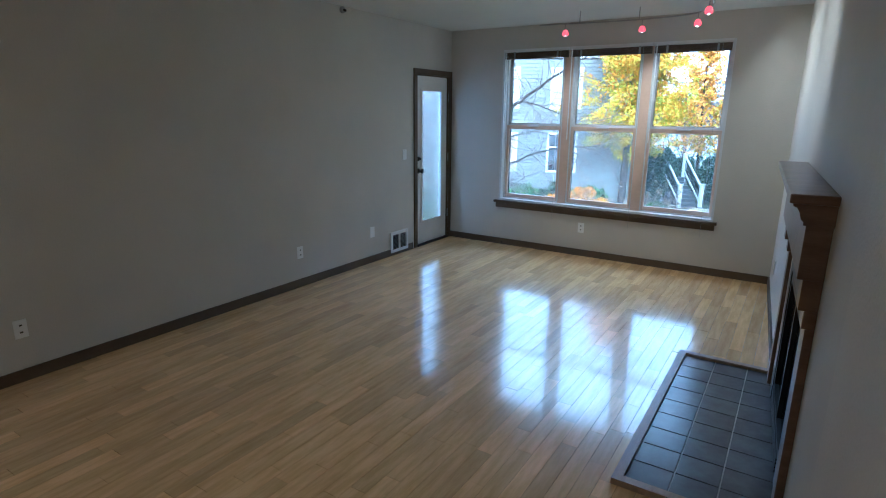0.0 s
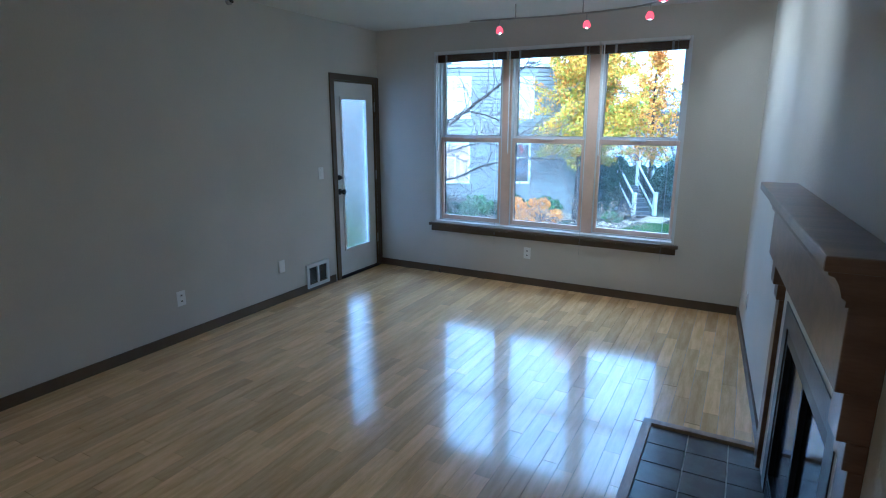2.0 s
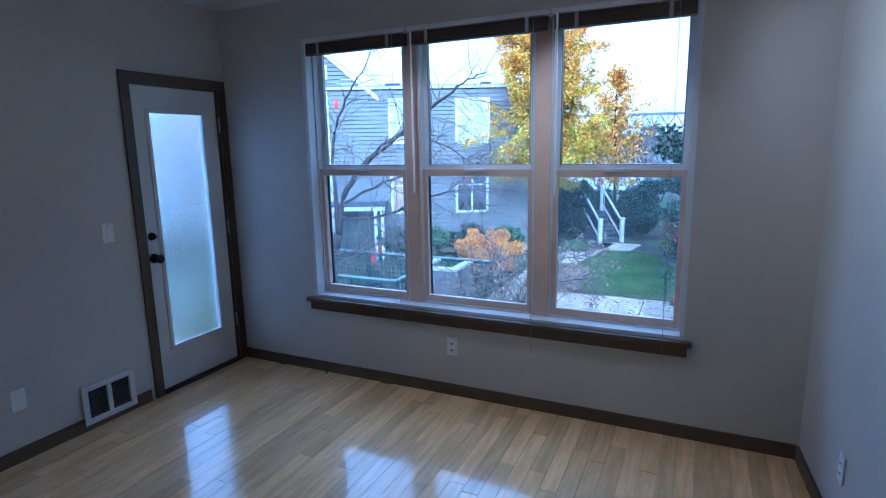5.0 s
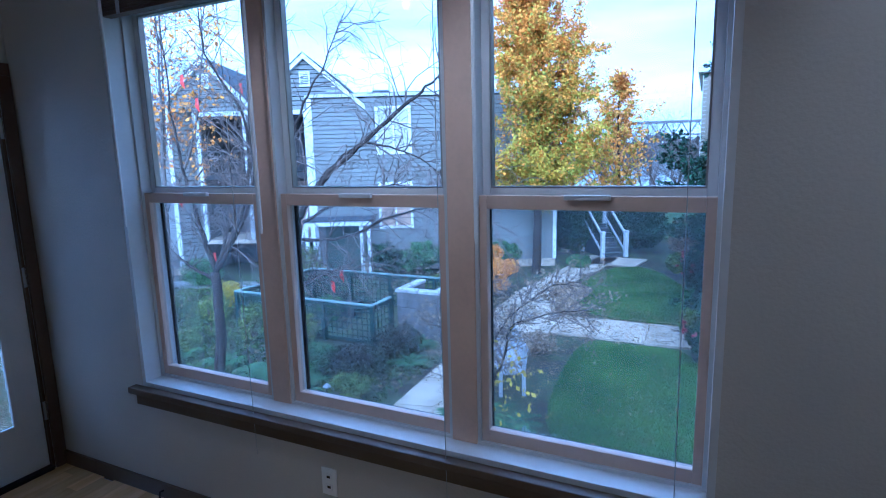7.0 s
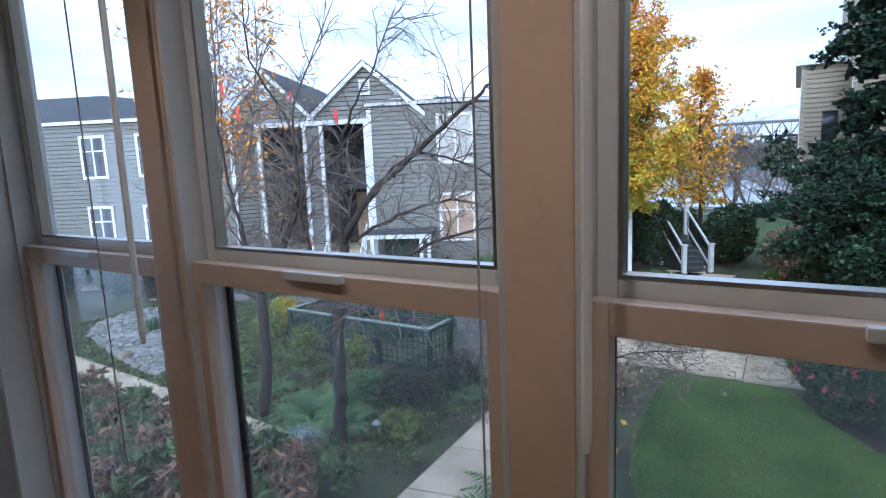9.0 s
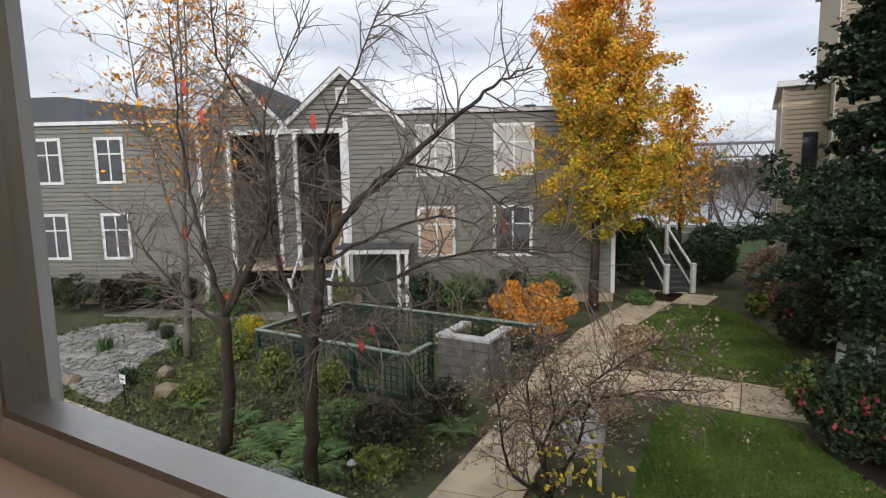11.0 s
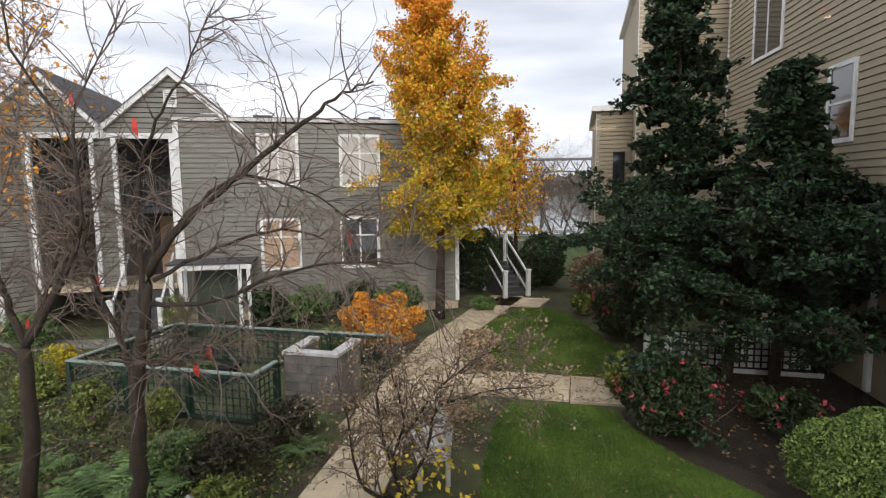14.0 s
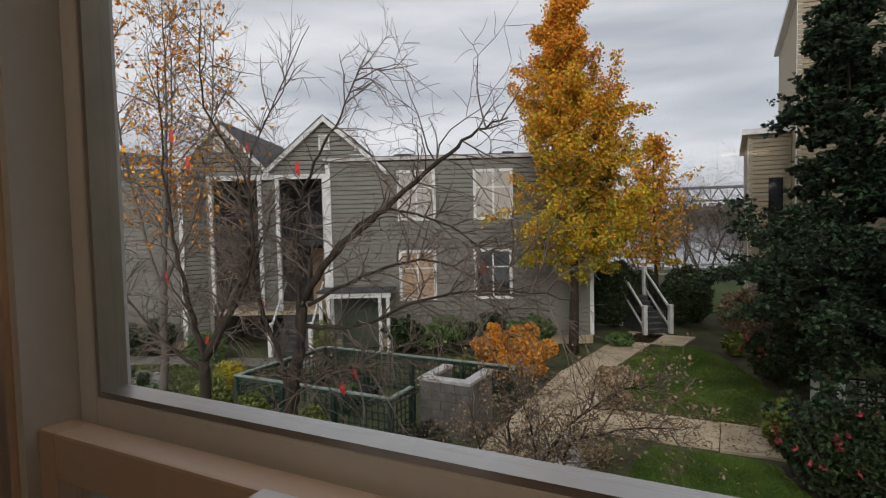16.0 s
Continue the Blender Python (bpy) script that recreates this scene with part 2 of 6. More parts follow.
def prism(bm, pts, z0, z1):
    """An upright prism over a plan outline."""
    a = [bm.verts.new((x, y, z0)) for x, y in pts]
    b = [bm.verts.new((x, y, z1)) for x, y in pts]
    bm.faces.new(b)
    bm.faces.new(a[::-1])
    for i in range(len(pts)):
        j = (i + 1) % len(pts)
        bm.faces.new((a[i], a[j], b[j], b[i]))
    return bm


def tube(bm, pts, radii, sides=6):
    """A tapered tube along points."""
    rings = []
    for i, p in enumerate(pts):
        d = (Vector(pts[min(i + 1, len(pts) - 1)]) - Vector(pts[max(i - 1, 0)])).normalized()
        a = d.orthogonal().normalized()
        if abs(d.z) < 0.95:
            a = d.cross(Vector((0, 0, 1))).normalized()
        b = d.cross(a)
        r = radii[i] if hasattr(radii, "__len__") else radii
        rings.append([bm.verts.new(Vector(p) + r * (math.cos(t) * a + math.sin(t) * b)) for t in [2 * math.pi * k / sides for k in range(sides)]])
    for p, q in zip(rings, rings[1:]):
        for k in range(sides):
            bm.faces.new((p[k], p[(k + 1) % sides], q[(k + 1) % sides], q[k]))
    bm.faces.new(rings[0][::-1])
    bm.faces.new(rings[-1])
    return bm


def part(name, bm, material, parent=None, label="", m=None, smooth=False):
    bmesh.ops.recalc_face_normals(bm, faces=bm.faces)
    me = bpy.data.meshes.new(name)
    bm.to_mesh(me)
    bm.free()
    me.materials.append(material)
    if smooth:
        me.polygons.foreach_set("use_smooth", [True] * len(me.polygons))
    ob = new(name, me)
    ob.parent = parent
    if m is not None:
        ob.matrix_basis = m
    return tagged(ob, label)


def raw(name, verts, faces, material, parent=None, label="", m=None):
    me = bpy.data.meshes.new(name)
    me.from_pydata(verts, [], faces)
    me.materials.append(material)
    ob = new(name, me)
    ob.parent = parent
    if m is not None:
        ob.matrix_basis = m
    return tagged(ob, label)


def B(*a, bevel=0.0):
    return box(bmesh.new(), *a, bevel=bevel)


def thing(name, m, label, category, group=""):
    ob = new(name)
    ob.matrix_basis = m
    return tagged(ob, label, category, group)


def structure(name, bm, material, label="", m=None, parent=None):
    return tagged(part(name, bm, material, parent, label, m), kind="structure")


# ---- room ----
XL, YW, ZC, G = -3.5, 6.2, 2.58, -2.6
WX0, WX1, WZ0, WZ1 = -2.78, -0.33, 0.56, 2.33
DY0, DY1, DZ = 5.44, 6.14, 2.04


def xr(y):
    """The fireplace wall leans a little out of square."""
    return 0.24 + 0.06 * (YW - y)


sub = structure("floor", B(XL - 0.2, 2.6, -2.6, YW + 0.2, -0.2, -0.012), M_GROUT, "plywood under the maple strip floor")
bm = bmesh.new()
for a in ((XL - 0.2, WX0, -0.2, ZC), (WX1, 2.6, -0.2, ZC), (WX0, WX1, -0.2, WZ0), (WX0, WX1, WZ1, ZC)):
    box(bm, a[0], a[1], YW, YW + 0.2, a[2], a[3])
structure("wall_north", bm, M_WALL, "beige painted wall around the wide triple window")
bm = bmesh.new()
box(bm, XL - 0.2, XL, -2.6, DY0, -0.012, ZC)
box(bm, XL - 0.2, XL, DY1, YW, -0.012, ZC)
box(bm, XL - 0.2, XL, DY0, DY1, DZ, ZC)
structure("wall_west", bm, M_WALL, "long plain beige painted wall with outlets and the balcony door")
FY0, FY1 = 2.71, 3.59
structure("wall_east", prism(bmesh.new(), [(xr(YW), YW), (xr(FY1), FY1), (xr(FY1) + 0.3, FY1), (2.6, YW)], -0.012, ZC), M_WALL, "beige painted chimney wall")
structure("wall_east", prism(bmesh.new(), [(xr(FY0), FY0), (xr(1.5), 1.5), (2.6, 1.5), (2.6, FY0)], -0.012, ZC), M_WALL, "beige painted chimney wall")
structure("wall_east", prism(bmesh.new(), [(xr(FY1), FY1), (xr(FY0), FY0), (xr(FY0) + 0.3, FY0), (xr(FY1) + 0.3, FY1)], 0.82, ZC), M_WALL, "beige painted wall over the firebox")
structure("wall_passage", prism(bmesh.new(), [(0.465, 1.5), (0.52, -1.5), (0.66, -1.5), (0.66, 1.5)], -0.012, ZC), M_WALL, "end of the beige painted passage wall")
structure("wall_south", B(XL - 0.2, 2.6, -2.8, -2.6, -0.2, ZC), M_WALL, "plain beige wall closing the room")
structure("wall_side", B(2.5, 2.6, -2.6, 1.5, -0.2, ZC), M_WALL, "plain beige wall closing the room")
structure("wall_outer", B(2.6, 2.75, -2.8, YW + 0.2, -0.2, ZC), M_WALL, "plain outer wall behind the chimney")
structure("ceiling", B(XL - 0.2, 2.6, -2.8, YW + 0.2, ZC, ZC + 0.15), M_CEIL, "plain off-white painted ceiling")
bm = bmesh.new()
box(bm, XL, XL + 0.014, -2.6, DY0 - 0.09, -0.012, 0.075, bevel=0.003)
structure("baseboard", bm, M_TRIM, "brown painted baseboard under the long wall")
structure("baseboard", B(XL + 0.014, xr(YW) - 0.012, YW - 0.014, YW, -0.012, 0.075, bevel=0.003), M_TRIM, "brown painted baseboard under the window wall")
structure("baseboard", prism(bmesh.new(), [(xr(YW), YW - 0.014), (xr(4.02), 4.02), (xr(4.02) - 0.014, 4.02), (xr(YW) - 0.014, YW - 0.014)], -0.012, 0.075), M_TRIM, "brown painted baseboard beside the hearth")

# door to the balcony
door = thing("door_1", pose(XL, 0, 0), "white full-lite balcony door with pebbled glass, closed, in brown trim", "door")
door["kind"] = "structure"
bm = bmesh.new()
for a in ((DY0 - 0.06, DY0, 0, DZ), (DY1, DY1 + 0.055, 0, DZ), (DY0 - 0.06, DY1 + 0.055, DZ, DZ + 0.06)):
    box(bm, 0.0, 0.018, *a, bevel=0.003)
part("door_casing", bm, M_TRIM, door, "brown painted door casing")
bm = bmesh.new()
box(bm, -0.15, 0.0, DY0, DY0 + 0.014, 0, DZ)
box(bm, -0.15, 0.0, DY1 - 0.014, DY1, 0, DZ)
box(bm, -0.15, 0.0, DY0 + 0.014, DY1 - 0.014, DZ - 0.014, DZ)
part("door_jamb", bm, M_TRIM, door, "brown painted door jamb")
bm = bmesh.new()
a0, a1, g0, g1, h0, h1 = DY0 + 0.017, DY1 - 0.017, DY0 + 0.12, DY1 - 0.14, 0.29, 1.87
for a in ((a0, g0, 0.02, DZ - 0.017), (g1, a1, 0.02, DZ - 0.017), (g0, g1, 0.02, h0), (g0, g1, h1, DZ - 0.017)):
    box(bm, -0.06, -0.018, *a)
part("door_slab", bm, M_WHITE, door, "white painted door stiles and rails")
bm = bmesh.new()
for a in ((g0 - 0.012, g0 + 0.014, h0 - 0.012, h1 + 0.012), (g1 - 0.014, g1 + 0.012, h0 - 0.012, h1 + 0.012), (g0 + 0.014, g1 - 0.014, h0 - 0.012, h0 + 0.014), (g0 + 0.014, g1 - 0.014, h1 - 0.014, h1 + 0.012)):
    box(bm, -0.018, -0.006, *a, bevel=0.003)
part("lite_frame", bm, M_WHITE, door, "raised white frame round the glass")
m = bpy.data.materials.new("pebbled_glass")
m.use_nodes = True
n, l = m.node_tree.nodes, m.node_tree.links
b = n["Principled BSDF"]
b.inputs["Transmission Weight"].default_value, b.inputs["Roughness"].default_value = 1.0, 0.05
b.inputs["Base Color"].default_value = (0.66, 0.70, 0.75, 1)
v, bp = n.new("ShaderNodeTexVoronoi"), n.new("ShaderNodeBump")
v.inputs["Scale"].default_value, bp.inputs["Strength"].default_value, bp.inputs["Distance"].default_value = 95, 0.5, 0.003
c = n.new("ShaderNodeTexCoord")
l.new(c.outputs["Object"], v.inputs["Vector"])
l.new(v.outputs["Distance"], bp.inputs["Height"])
l.new(bp.outputs["Normal"], b.inputs["Normal"])
p = part("pane", B(-0.042, -0.036, g0, g1, h0, h1), m, door, "pebbled obscure glass pane")
p.visible_shadow = False
for z, r, nm in ((0.925, 0.028, "door_knob"), (1.07, 0.024, "deadbolt")):
    bm = tube(bmesh.new(), [(-0.018, DY0 + 0.06, z), (-0.008, DY0 + 0.06, z), (-0.007, DY0 + 0.06, z), (0.02, DY0 + 0.06, z), (0.03, DY0 + 0.06, z), (0.05, DY0 + 0.06, z), (0.055, DY0 + 0.06, z)][: 7 if r > 0.025 else 4], [0.032, 0.03, 0.012, 0.012, 0.026, 0.028, 0.018] if r > 0.025 else [0.027, 0.025, 0.02, 0.012], 16)
    part(nm, bm, M_BLACK, door, "dark bronze " + nm.replace("_", " "), smooth=True)
for z in (0.28, 1.0, 1.74):
    part("hinge", tube(bmesh.new(), [(0.004, DY1 - 0.012, z), (0.004, DY1 - 0.012, z + 0.1)], 0.007, 8), M_STEEL, door, "steel butt hinge")
part("threshold", B(-0.15, 0.02, DY0 + 0.014, DY1 - 0.014, 0, 0.018), M_DARK, door, "dark door threshold")
# balcony outside the door
structure("balcony_floor", B(-4.8, XL - 0.2, 4.6, 6.3, -0.3, -0.05), M_CONC, "concrete balcony slab outside the door")
structure("balcony_parapet", B(-4.9, -4.8, 4.6, 6.3, -0.3, 0.74), M_SIDE, "grey-green sided balcony parapet")
# Added slab, not a known roof: it cuts daylight behind the door glass.
structure("balcony_roof", B(-5.0, XL - 0.2, 4.4, 6.4, 2.4, 2.55), M_SIDE, "added grey-green slab that dims the balcony daylight")
structure("parapet_cap", B(-4.95, -4.75, 4.6, 6.3, 0.74, 0.80), M_GTRIM, "white parapet cap")

# window
win = thing("window_1", pose(0, 0, 0), "white vinyl triple double-hung window with raised wood blinds", "window")
win["kind"] = "structure"
bm = bmesh.new()
fy0, fy1 = YW + 0.035, YW + 0.195
box(bm, WX0, WX0 + 0.022, YW + 0.002, fy1, WZ0, WZ1)
box(bm, WX1 - 0.022, WX1, YW + 0.002, fy1, WZ0, WZ1)
box(bm, WX0 + 0.022, WX1 - 0.022, YW + 0.002, fy1, WZ1 - 0.022, WZ1)
part("window_frame", bm, M_VINYL, win, "white vinyl outer frame")
part("window_sill", B(WX0 - 0.05, WX1 + 0.04, YW - 0.045, YW, WZ0 - 0.03, WZ0, bevel=0.004), M_TRIM, win, "brown painted stool")
part("window_apron", B(WX0 - 0.03, WX1 + 0.02, YW - 0.02, YW, WZ0 - 0.09, WZ0 - 0.03, bevel=0.003), M_TRIM, win, "brown painted apron board")
part("sill_ledge", B(WX0 + 0.022, WX1 - 0.022, YW, fy1, WZ0 - 0.002, WZ0 + 0.02, bevel=0.003), M_VINYL, win, "white inner sill ledge")
UNITS = [(-2.758, -2.04), (-1.945, -1.19), (-1.092, -0.352)]
for a, b in ((-2.04, -1.945), (-1.19, -1.092)):
    part("mullion", B(a, b, YW + 0.078, fy1, WZ0 + 0.02, WZ1 - 0.022, bevel=0.004), M_LAMPLIT_MULL, win, "near-white mullion post tinted with warm lamplight")
ZM = 1.47


def ring(bm, x0, x1, z0, z1, w, wb, wt, y0, y1, bevel=0.0):
    box(bm, x0, x0 + w, y0, y1, z0, z1, bevel=bevel)
    box(bm, x1 - w, x1, y0, y1, z0, z1, bevel=bevel)
    box(bm, x0 + w, x1 - w, y0, y1, z0, z0 + wb, bevel=bevel)
    box(bm, x0 + w, x1 - w, y0, y1, z1 - wt, z1, bevel=bevel)
    return bm


for x0, x1 in UNITS:
    part("sash_track", ring(bmesh.new(), x0, x1, WZ0 + 0.02, WZ1 - 0.022, 0.012, 0.012, 0.016, YW + 0.084, fy1 - 0.005), M_VINYL, win, "white vinyl sash track")
    part("lower_sash", ring(bmesh.new(), x0 + 0.012, x1 - 0.012, WZ0 + 0.032, ZM, 0.028, 0.045, 0.045, YW + 0.095, YW + 0.128, 0.003), M_LAMPLIT_VINYL, win, "white vinyl lower sash")
    part("upper_sash", ring(bmesh.new(), x0 + 0.012, x1 - 0.012, ZM - 0.02, WZ1 - 0.038, 0.028, 0.042, 0.04, YW + 0.135, YW + 0.17, 0.003), M_VINYL, win, "white vinyl upper sash")
    part("sash_bead", ring(bmesh.new(), x0 + 0.04, x1 - 0.04, ZM + 0.022, WZ1 - 0.078, 0.006, 0.006, 0.006, YW + 0.137, YW + 0.165), M_STEEL, win, "grey glazing bead")
    for z0, z1, y in ((WZ0 + 0.07, ZM - 0.04, YW + 0.112), (ZM + 0.02, WZ1 - 0.07, YW + 0.153)):
        p = part("pane", B(x0 + 0.035, x1 - 0.035, y, y + 0.004, z0, z1), M_GLASS, win, "clear glass pane")
        p.visible_shadow = False
    part("insect_screen", B(x0 + 0.014, x1 - 0.014, YW + 0.176, YW + 0.1765, WZ0 + 0.04, ZM - 0.005), M_SCREEN, win, "grey insect mesh outside the lower sash")
    part("screen_frame", ring(bmesh.new(), x0 + 0.012, x1 - 0.012, WZ0 + 0.034, ZM, 0.016, 0.016, 0.016, YW + 0.172, YW + 0.181), M_DARK, win, "thin dark screen frame")
    xm = (x0 + x1) / 2
    part("sash_lift", B(xm - 0.07, xm + 0.07, YW + 0.078, YW + 0.095, ZM - 0.012, ZM + 0.004, bevel=0.003), M_VINYL, win, "white sash lock and lift")

# ---- blinds, lamps, fittings ----
for i, (x0, x1) in enumerate(((-2.76, -1.975), (-1.965, -1.085), (-1.075, -0.35))):
    bl = thing("window_blind", pose(x0, YW + 0.012, WZ1 - 0.004), "brown wooden venetian blind drawn up to the head of the window", "blind", "blinds of the triple window")
    w = x1 - x0
    part("headrail", B(0.0, w, -0.03, 0.03, -0.028, 0.0, bevel=0.003), M_WHITE, bl, "white headrail")
    for k in range(13):
        e = 0.001 * (k % 3)
        part("slat", B(0.012 + e, w - 0.012 - e, -0.022 + e, 0.024, -0.034 - 0.0042 * k - 0.003, -0.034 - 0.0042 * k), M_BLIND, bl, "brown wooden slat")
    part("bottom_rail", B(0.012, w - 0.012, -0.022, 0.024, -0.104, -0.09, bevel=0.002), M_BLIND, bl, "brown wooden bottom rail")
    for k in (0.12, w - 0.14):
        part("ladder_tape", B(k, k + 0.02, -0.026, -0.0225, -0.105, -0.028), M_CORD, bl, "light ladder tape")
    part("tilt_wand", tube(bmesh.new(), [(0.03, -0.032, -0.02), (0.032, -0.036, -0.98), (0.032, -0.036, -1.0)], [0.0065, 0.0065, 0.004], 8), M_WAND, bl, "clear plastic tilt wand with skylight put in as white")
    part("lift_cord", tube(bmesh.new(), [(w - 0.09, -0.034, -0.02), (w - 0.088, -0.036, -1.2), (w - 0.086, -0.03, -1.95)], 0.0016, 5), M_CORD, bl, "thin grey lift cord")

track = thing("track_light", pose(0, 0, 0), "curved steel monorail track with small red glass spotlights, switched on", "lamp")
ZT = 2.47
pts = [(-2.05, 5.53, ZT), (-1.77, 5.56, ZT), (-1.4, 5.61, ZT), (-1.05, 5.62, ZT), (-0.78, 5.58, ZT), (-0.55, 5.46, ZT), (-0.42, 5.15, ZT), (-0.38, 4.85, ZT), (-0.36, 4.3, ZT), (-0.38, 3.6, ZT)]


def smooth(pts, n=6):
    out = []
    P = [Vector(p) for p in pts]
    P = [2 * P[0] - P[1]] + P + [2 * P[-1] - P[-2]]
    for i in range(1, len(P) - 2):
        for k in range(n):
            t = k / n
            a, b, c, d = P[i - 1 : i + 3]
            out.append(0.5 * (2 * b + (c - a) * t + (2 * a - 5 * b + 4 * c - d) * t * t + (3 * b - a - 3 * c + d) * t ** 3))
    return out + [P[-2]]


rail = smooth(pts)
part("rail", tube(bmesh.new(), rail, 0.007, 6), M_STEEL, track, "brushed steel monorail")
for k in (8, 17, 35, 50):
    p = rail[k]
    part("standoff", tube(bmesh.new(), [p, (p.x, p.y, ZC)], 0.005, 6), M_STEEL, track, "steel standoff to the ceiling")
for k in (6, 18, 30, 42, 52):
    p = rail[k]
    lamp = part("spotlight", tube(bmesh.new(), [(p.x - 0.02, p.y, ZT), (p.x - 0.02, p.y, ZT - 0.055)], 0.006, 6), M_STEEL, track, "steel spotlight stem")
    q = Vector((p.x - 0.02, p.y + 0.004, ZT - 0.055))
    part("shade", tube(bmesh.new(), [q, q + Vector((0, 0.002, -0.012)), q + Vector((0, 0.006, -0.035)), q + Vector((0, 0.01, -0.052))], [0.012, 0.024, 0.031, 0.026], 14), M_RED, lamp, "red glass shade", smooth=True)
    part("bulb", tube(bmesh.new(), [q + Vector((0, 0.01, -0.05)), q + Vector((0, 0.011, -0.056))], [0.013, 0.009], 10), M_BULB, lamp, "glowing halogen bulb")
    sp = new("halogen_beam", bpy.data.lights.new("halogen_beam", "SPOT"))
    sp.data.energy, sp.data.color, sp.data.spot_size, sp.data.spot_blend, sp.data.shadow_soft_size = (2.8 if k < 20 else 2.7), (1.0, 0.74, 0.5), radians(95), 0.8, 0.02
    sp.matrix_basis = look(tuple(q + Vector((0, 0.012, -0.07))), tuple(q + Vector((0.1, 0.45, -0.8) if k < 20 else (0.8, 0.25, -0.5))))
    tagged(sp, kind="structure")

PLATES = [("outlet", 0.33, ((XL, 1.30, 90), (XL, 3.55, 90))), ("blank_plate", 0.335, ((XL, 4.60, 90),)), ("light_switch", 1.14, ((XL, 5.20, 90),)), ("outlet", 0.33, ((-1.70, YW, 0), (xr(5.55), 5.55, -90)))]
for nm, z, spots in PLATES:
    for x, y, rz in spots:
        o = thing(nm, pose(x, y, z, 0, 0, rz), {"outlet": "white duplex power outlet low on the beige wall", "blank_plate": "white blank cover plate low on the beige wall", "light_switch": "white light switch beside the balcony door"}[nm], {"outlet": "outlet", "blank_plate": "cover plate", "light_switch": "switch"}[nm], "wall plates")
        part("plate", B(-0.036, 0.036, -0.006, 0, -0.058, 0.058, bevel=0.002), M_PLAST, o)
        if nm == "outlet":
            for dz in (-0.022, 0.022):
                part("socket", B(-0.016, 0.016, -0.009, -0.006, dz - 0.014, dz + 0.014, bevel=0.002), M_PLAST, o)
                part("slot", B(-0.008, 0.008, -0.0095, -0.009, dz - 0.004, dz + 0.006), M_DARK, o, "dark socket slots")
        elif nm == "light_switch":
            part("rocker", B(-0.016, 0.016, -0.010, -0.006, -0.033, 0.033, bevel=0.002), M_PLAST, o)
            part("screw", B(-0.003, 0.003, -0.0075, -0.006, 0.044, 0.05), M_STEEL, o, "plate screw")

vent = thing("wall_register", pose(XL, 4.91, 0), "white two-louvre floor-level air register with grey fins", "vent")
part("frame", ring(bmesh.new(), 0, 0.33, 0.03, 0.27, 0.035, 0.035, 0.035, -0.02, 0, 0.003), M_WHITE, vent, m=pose(0, 0, 0, 0, 0, 90))
part("middle_bar", B(0, 0.018, 0.152, 0.178, 0.065, 0.235), M_WHITE, vent)
part("backing", B(0.0, 0.003, 0.035, 0.295, 0.065, 0.235), M_DARK, vent, "dark duct behind the fins")
bm = bmesh.new()
for k in range(11):
    z = 0.072 + 0.015 * k
    for a, b in ((0.037, 0.15), (0.18, 0.293)):
        vs = [bm.verts.new(q) for q in ((0.005, a, z), (0.005, b, z), (0.016, b, z + 0.011), (0.016, a, z + 0.011))]
        bm.faces.new(vs)
fins = part("fin", bm, mat("grey_fin", (0.28, 0.29, 0.30), 0.4, 0.3), vent, "grey pressed fins")

det = thing("smoke_detector", pose(XL, 4.23, 2.545), "small dark-centred smoke detector high on the long wall", "detector")
part("base", tube(bmesh.new(), [(0, 0, 0), (0.02, 0, 0), (0.026, 0, 0)], [0.03, 0.03, 0.022], 16), M_STEEL, det)
part("nozzle", tube(bmesh.new(), [(0.026, 0, 0), (0.05, 0, -0.01)], [0.01, 0.012], 8), M_DARK, det)
stop = thing("cable_stub", pose(-2.7, YW - 0.016, 0.03), "short dark coax stub at the baseboard", "cable")
part("cable", tube(bmesh.new(), [(0, 0, 0.01), (0, -0.02, 0.012), (0.01, -0.03, 0.0), (0.015, -0.03, -0.03)], 0.005, 6), M_BLACK, stop)

# fireplace, in its own frame: x outwards along the wall (south), y out of the wall (west)
ym = (FY0 + FY1) / 2
FA = math.degrees(math.atan(0.06))
FM = pose(xr(ym), ym, 0, 0, 0, 180 - 90 + FA) @ pose(0, 0, 0)
# local x points north along the wall, local y points west into the room


def fb(x0, x1, y0, y1, z0, z1, bevel=0.0):
    return B(x0, x1, y0, y1, z0, z1, bevel=bevel)


fire = thing("fireplace", FM, "gas fireplace with red-brown wooden mantel and dark slate border", "fireplace")
HW = 0.74
part("mantel_shelf", fb(-HW - 0.05, HW + 0.05, 0, 0.15, 1.335, 1.37, 0.006), M_WOOD, fire, "red-brown wooden mantel shelf")
bm = bmesh.new()
prof = [(0.0, 1.335), (0.138, 1.335), (0.134, 1.322), (0.122, 1.318), (0.112, 1.30), (0.105, 1.275), (0.096, 1.268), (0.096, 1.255), (0.0, 1.255)]
a = [bm.verts.new((-HW - 0.02, y, z)) for y, z in prof]
b = [bm.verts.new((HW + 0.02, y, z)) for y, z in prof]
bm.faces.new(a), bm.faces.new(b[::-1])
for i in range(len(prof)):
    j = (i + 1) % len(prof)
    bm.faces.new((a[i], b[i], b[j], a[j]))
part("crown_moulding", bm, M_WOOD, fire, "wooden crown moulding")
part("frieze", fb(-HW, HW, 0, 0.085, 1.05, 1.255, 0.004), M_WOOD, fire, "deep wooden frieze box")
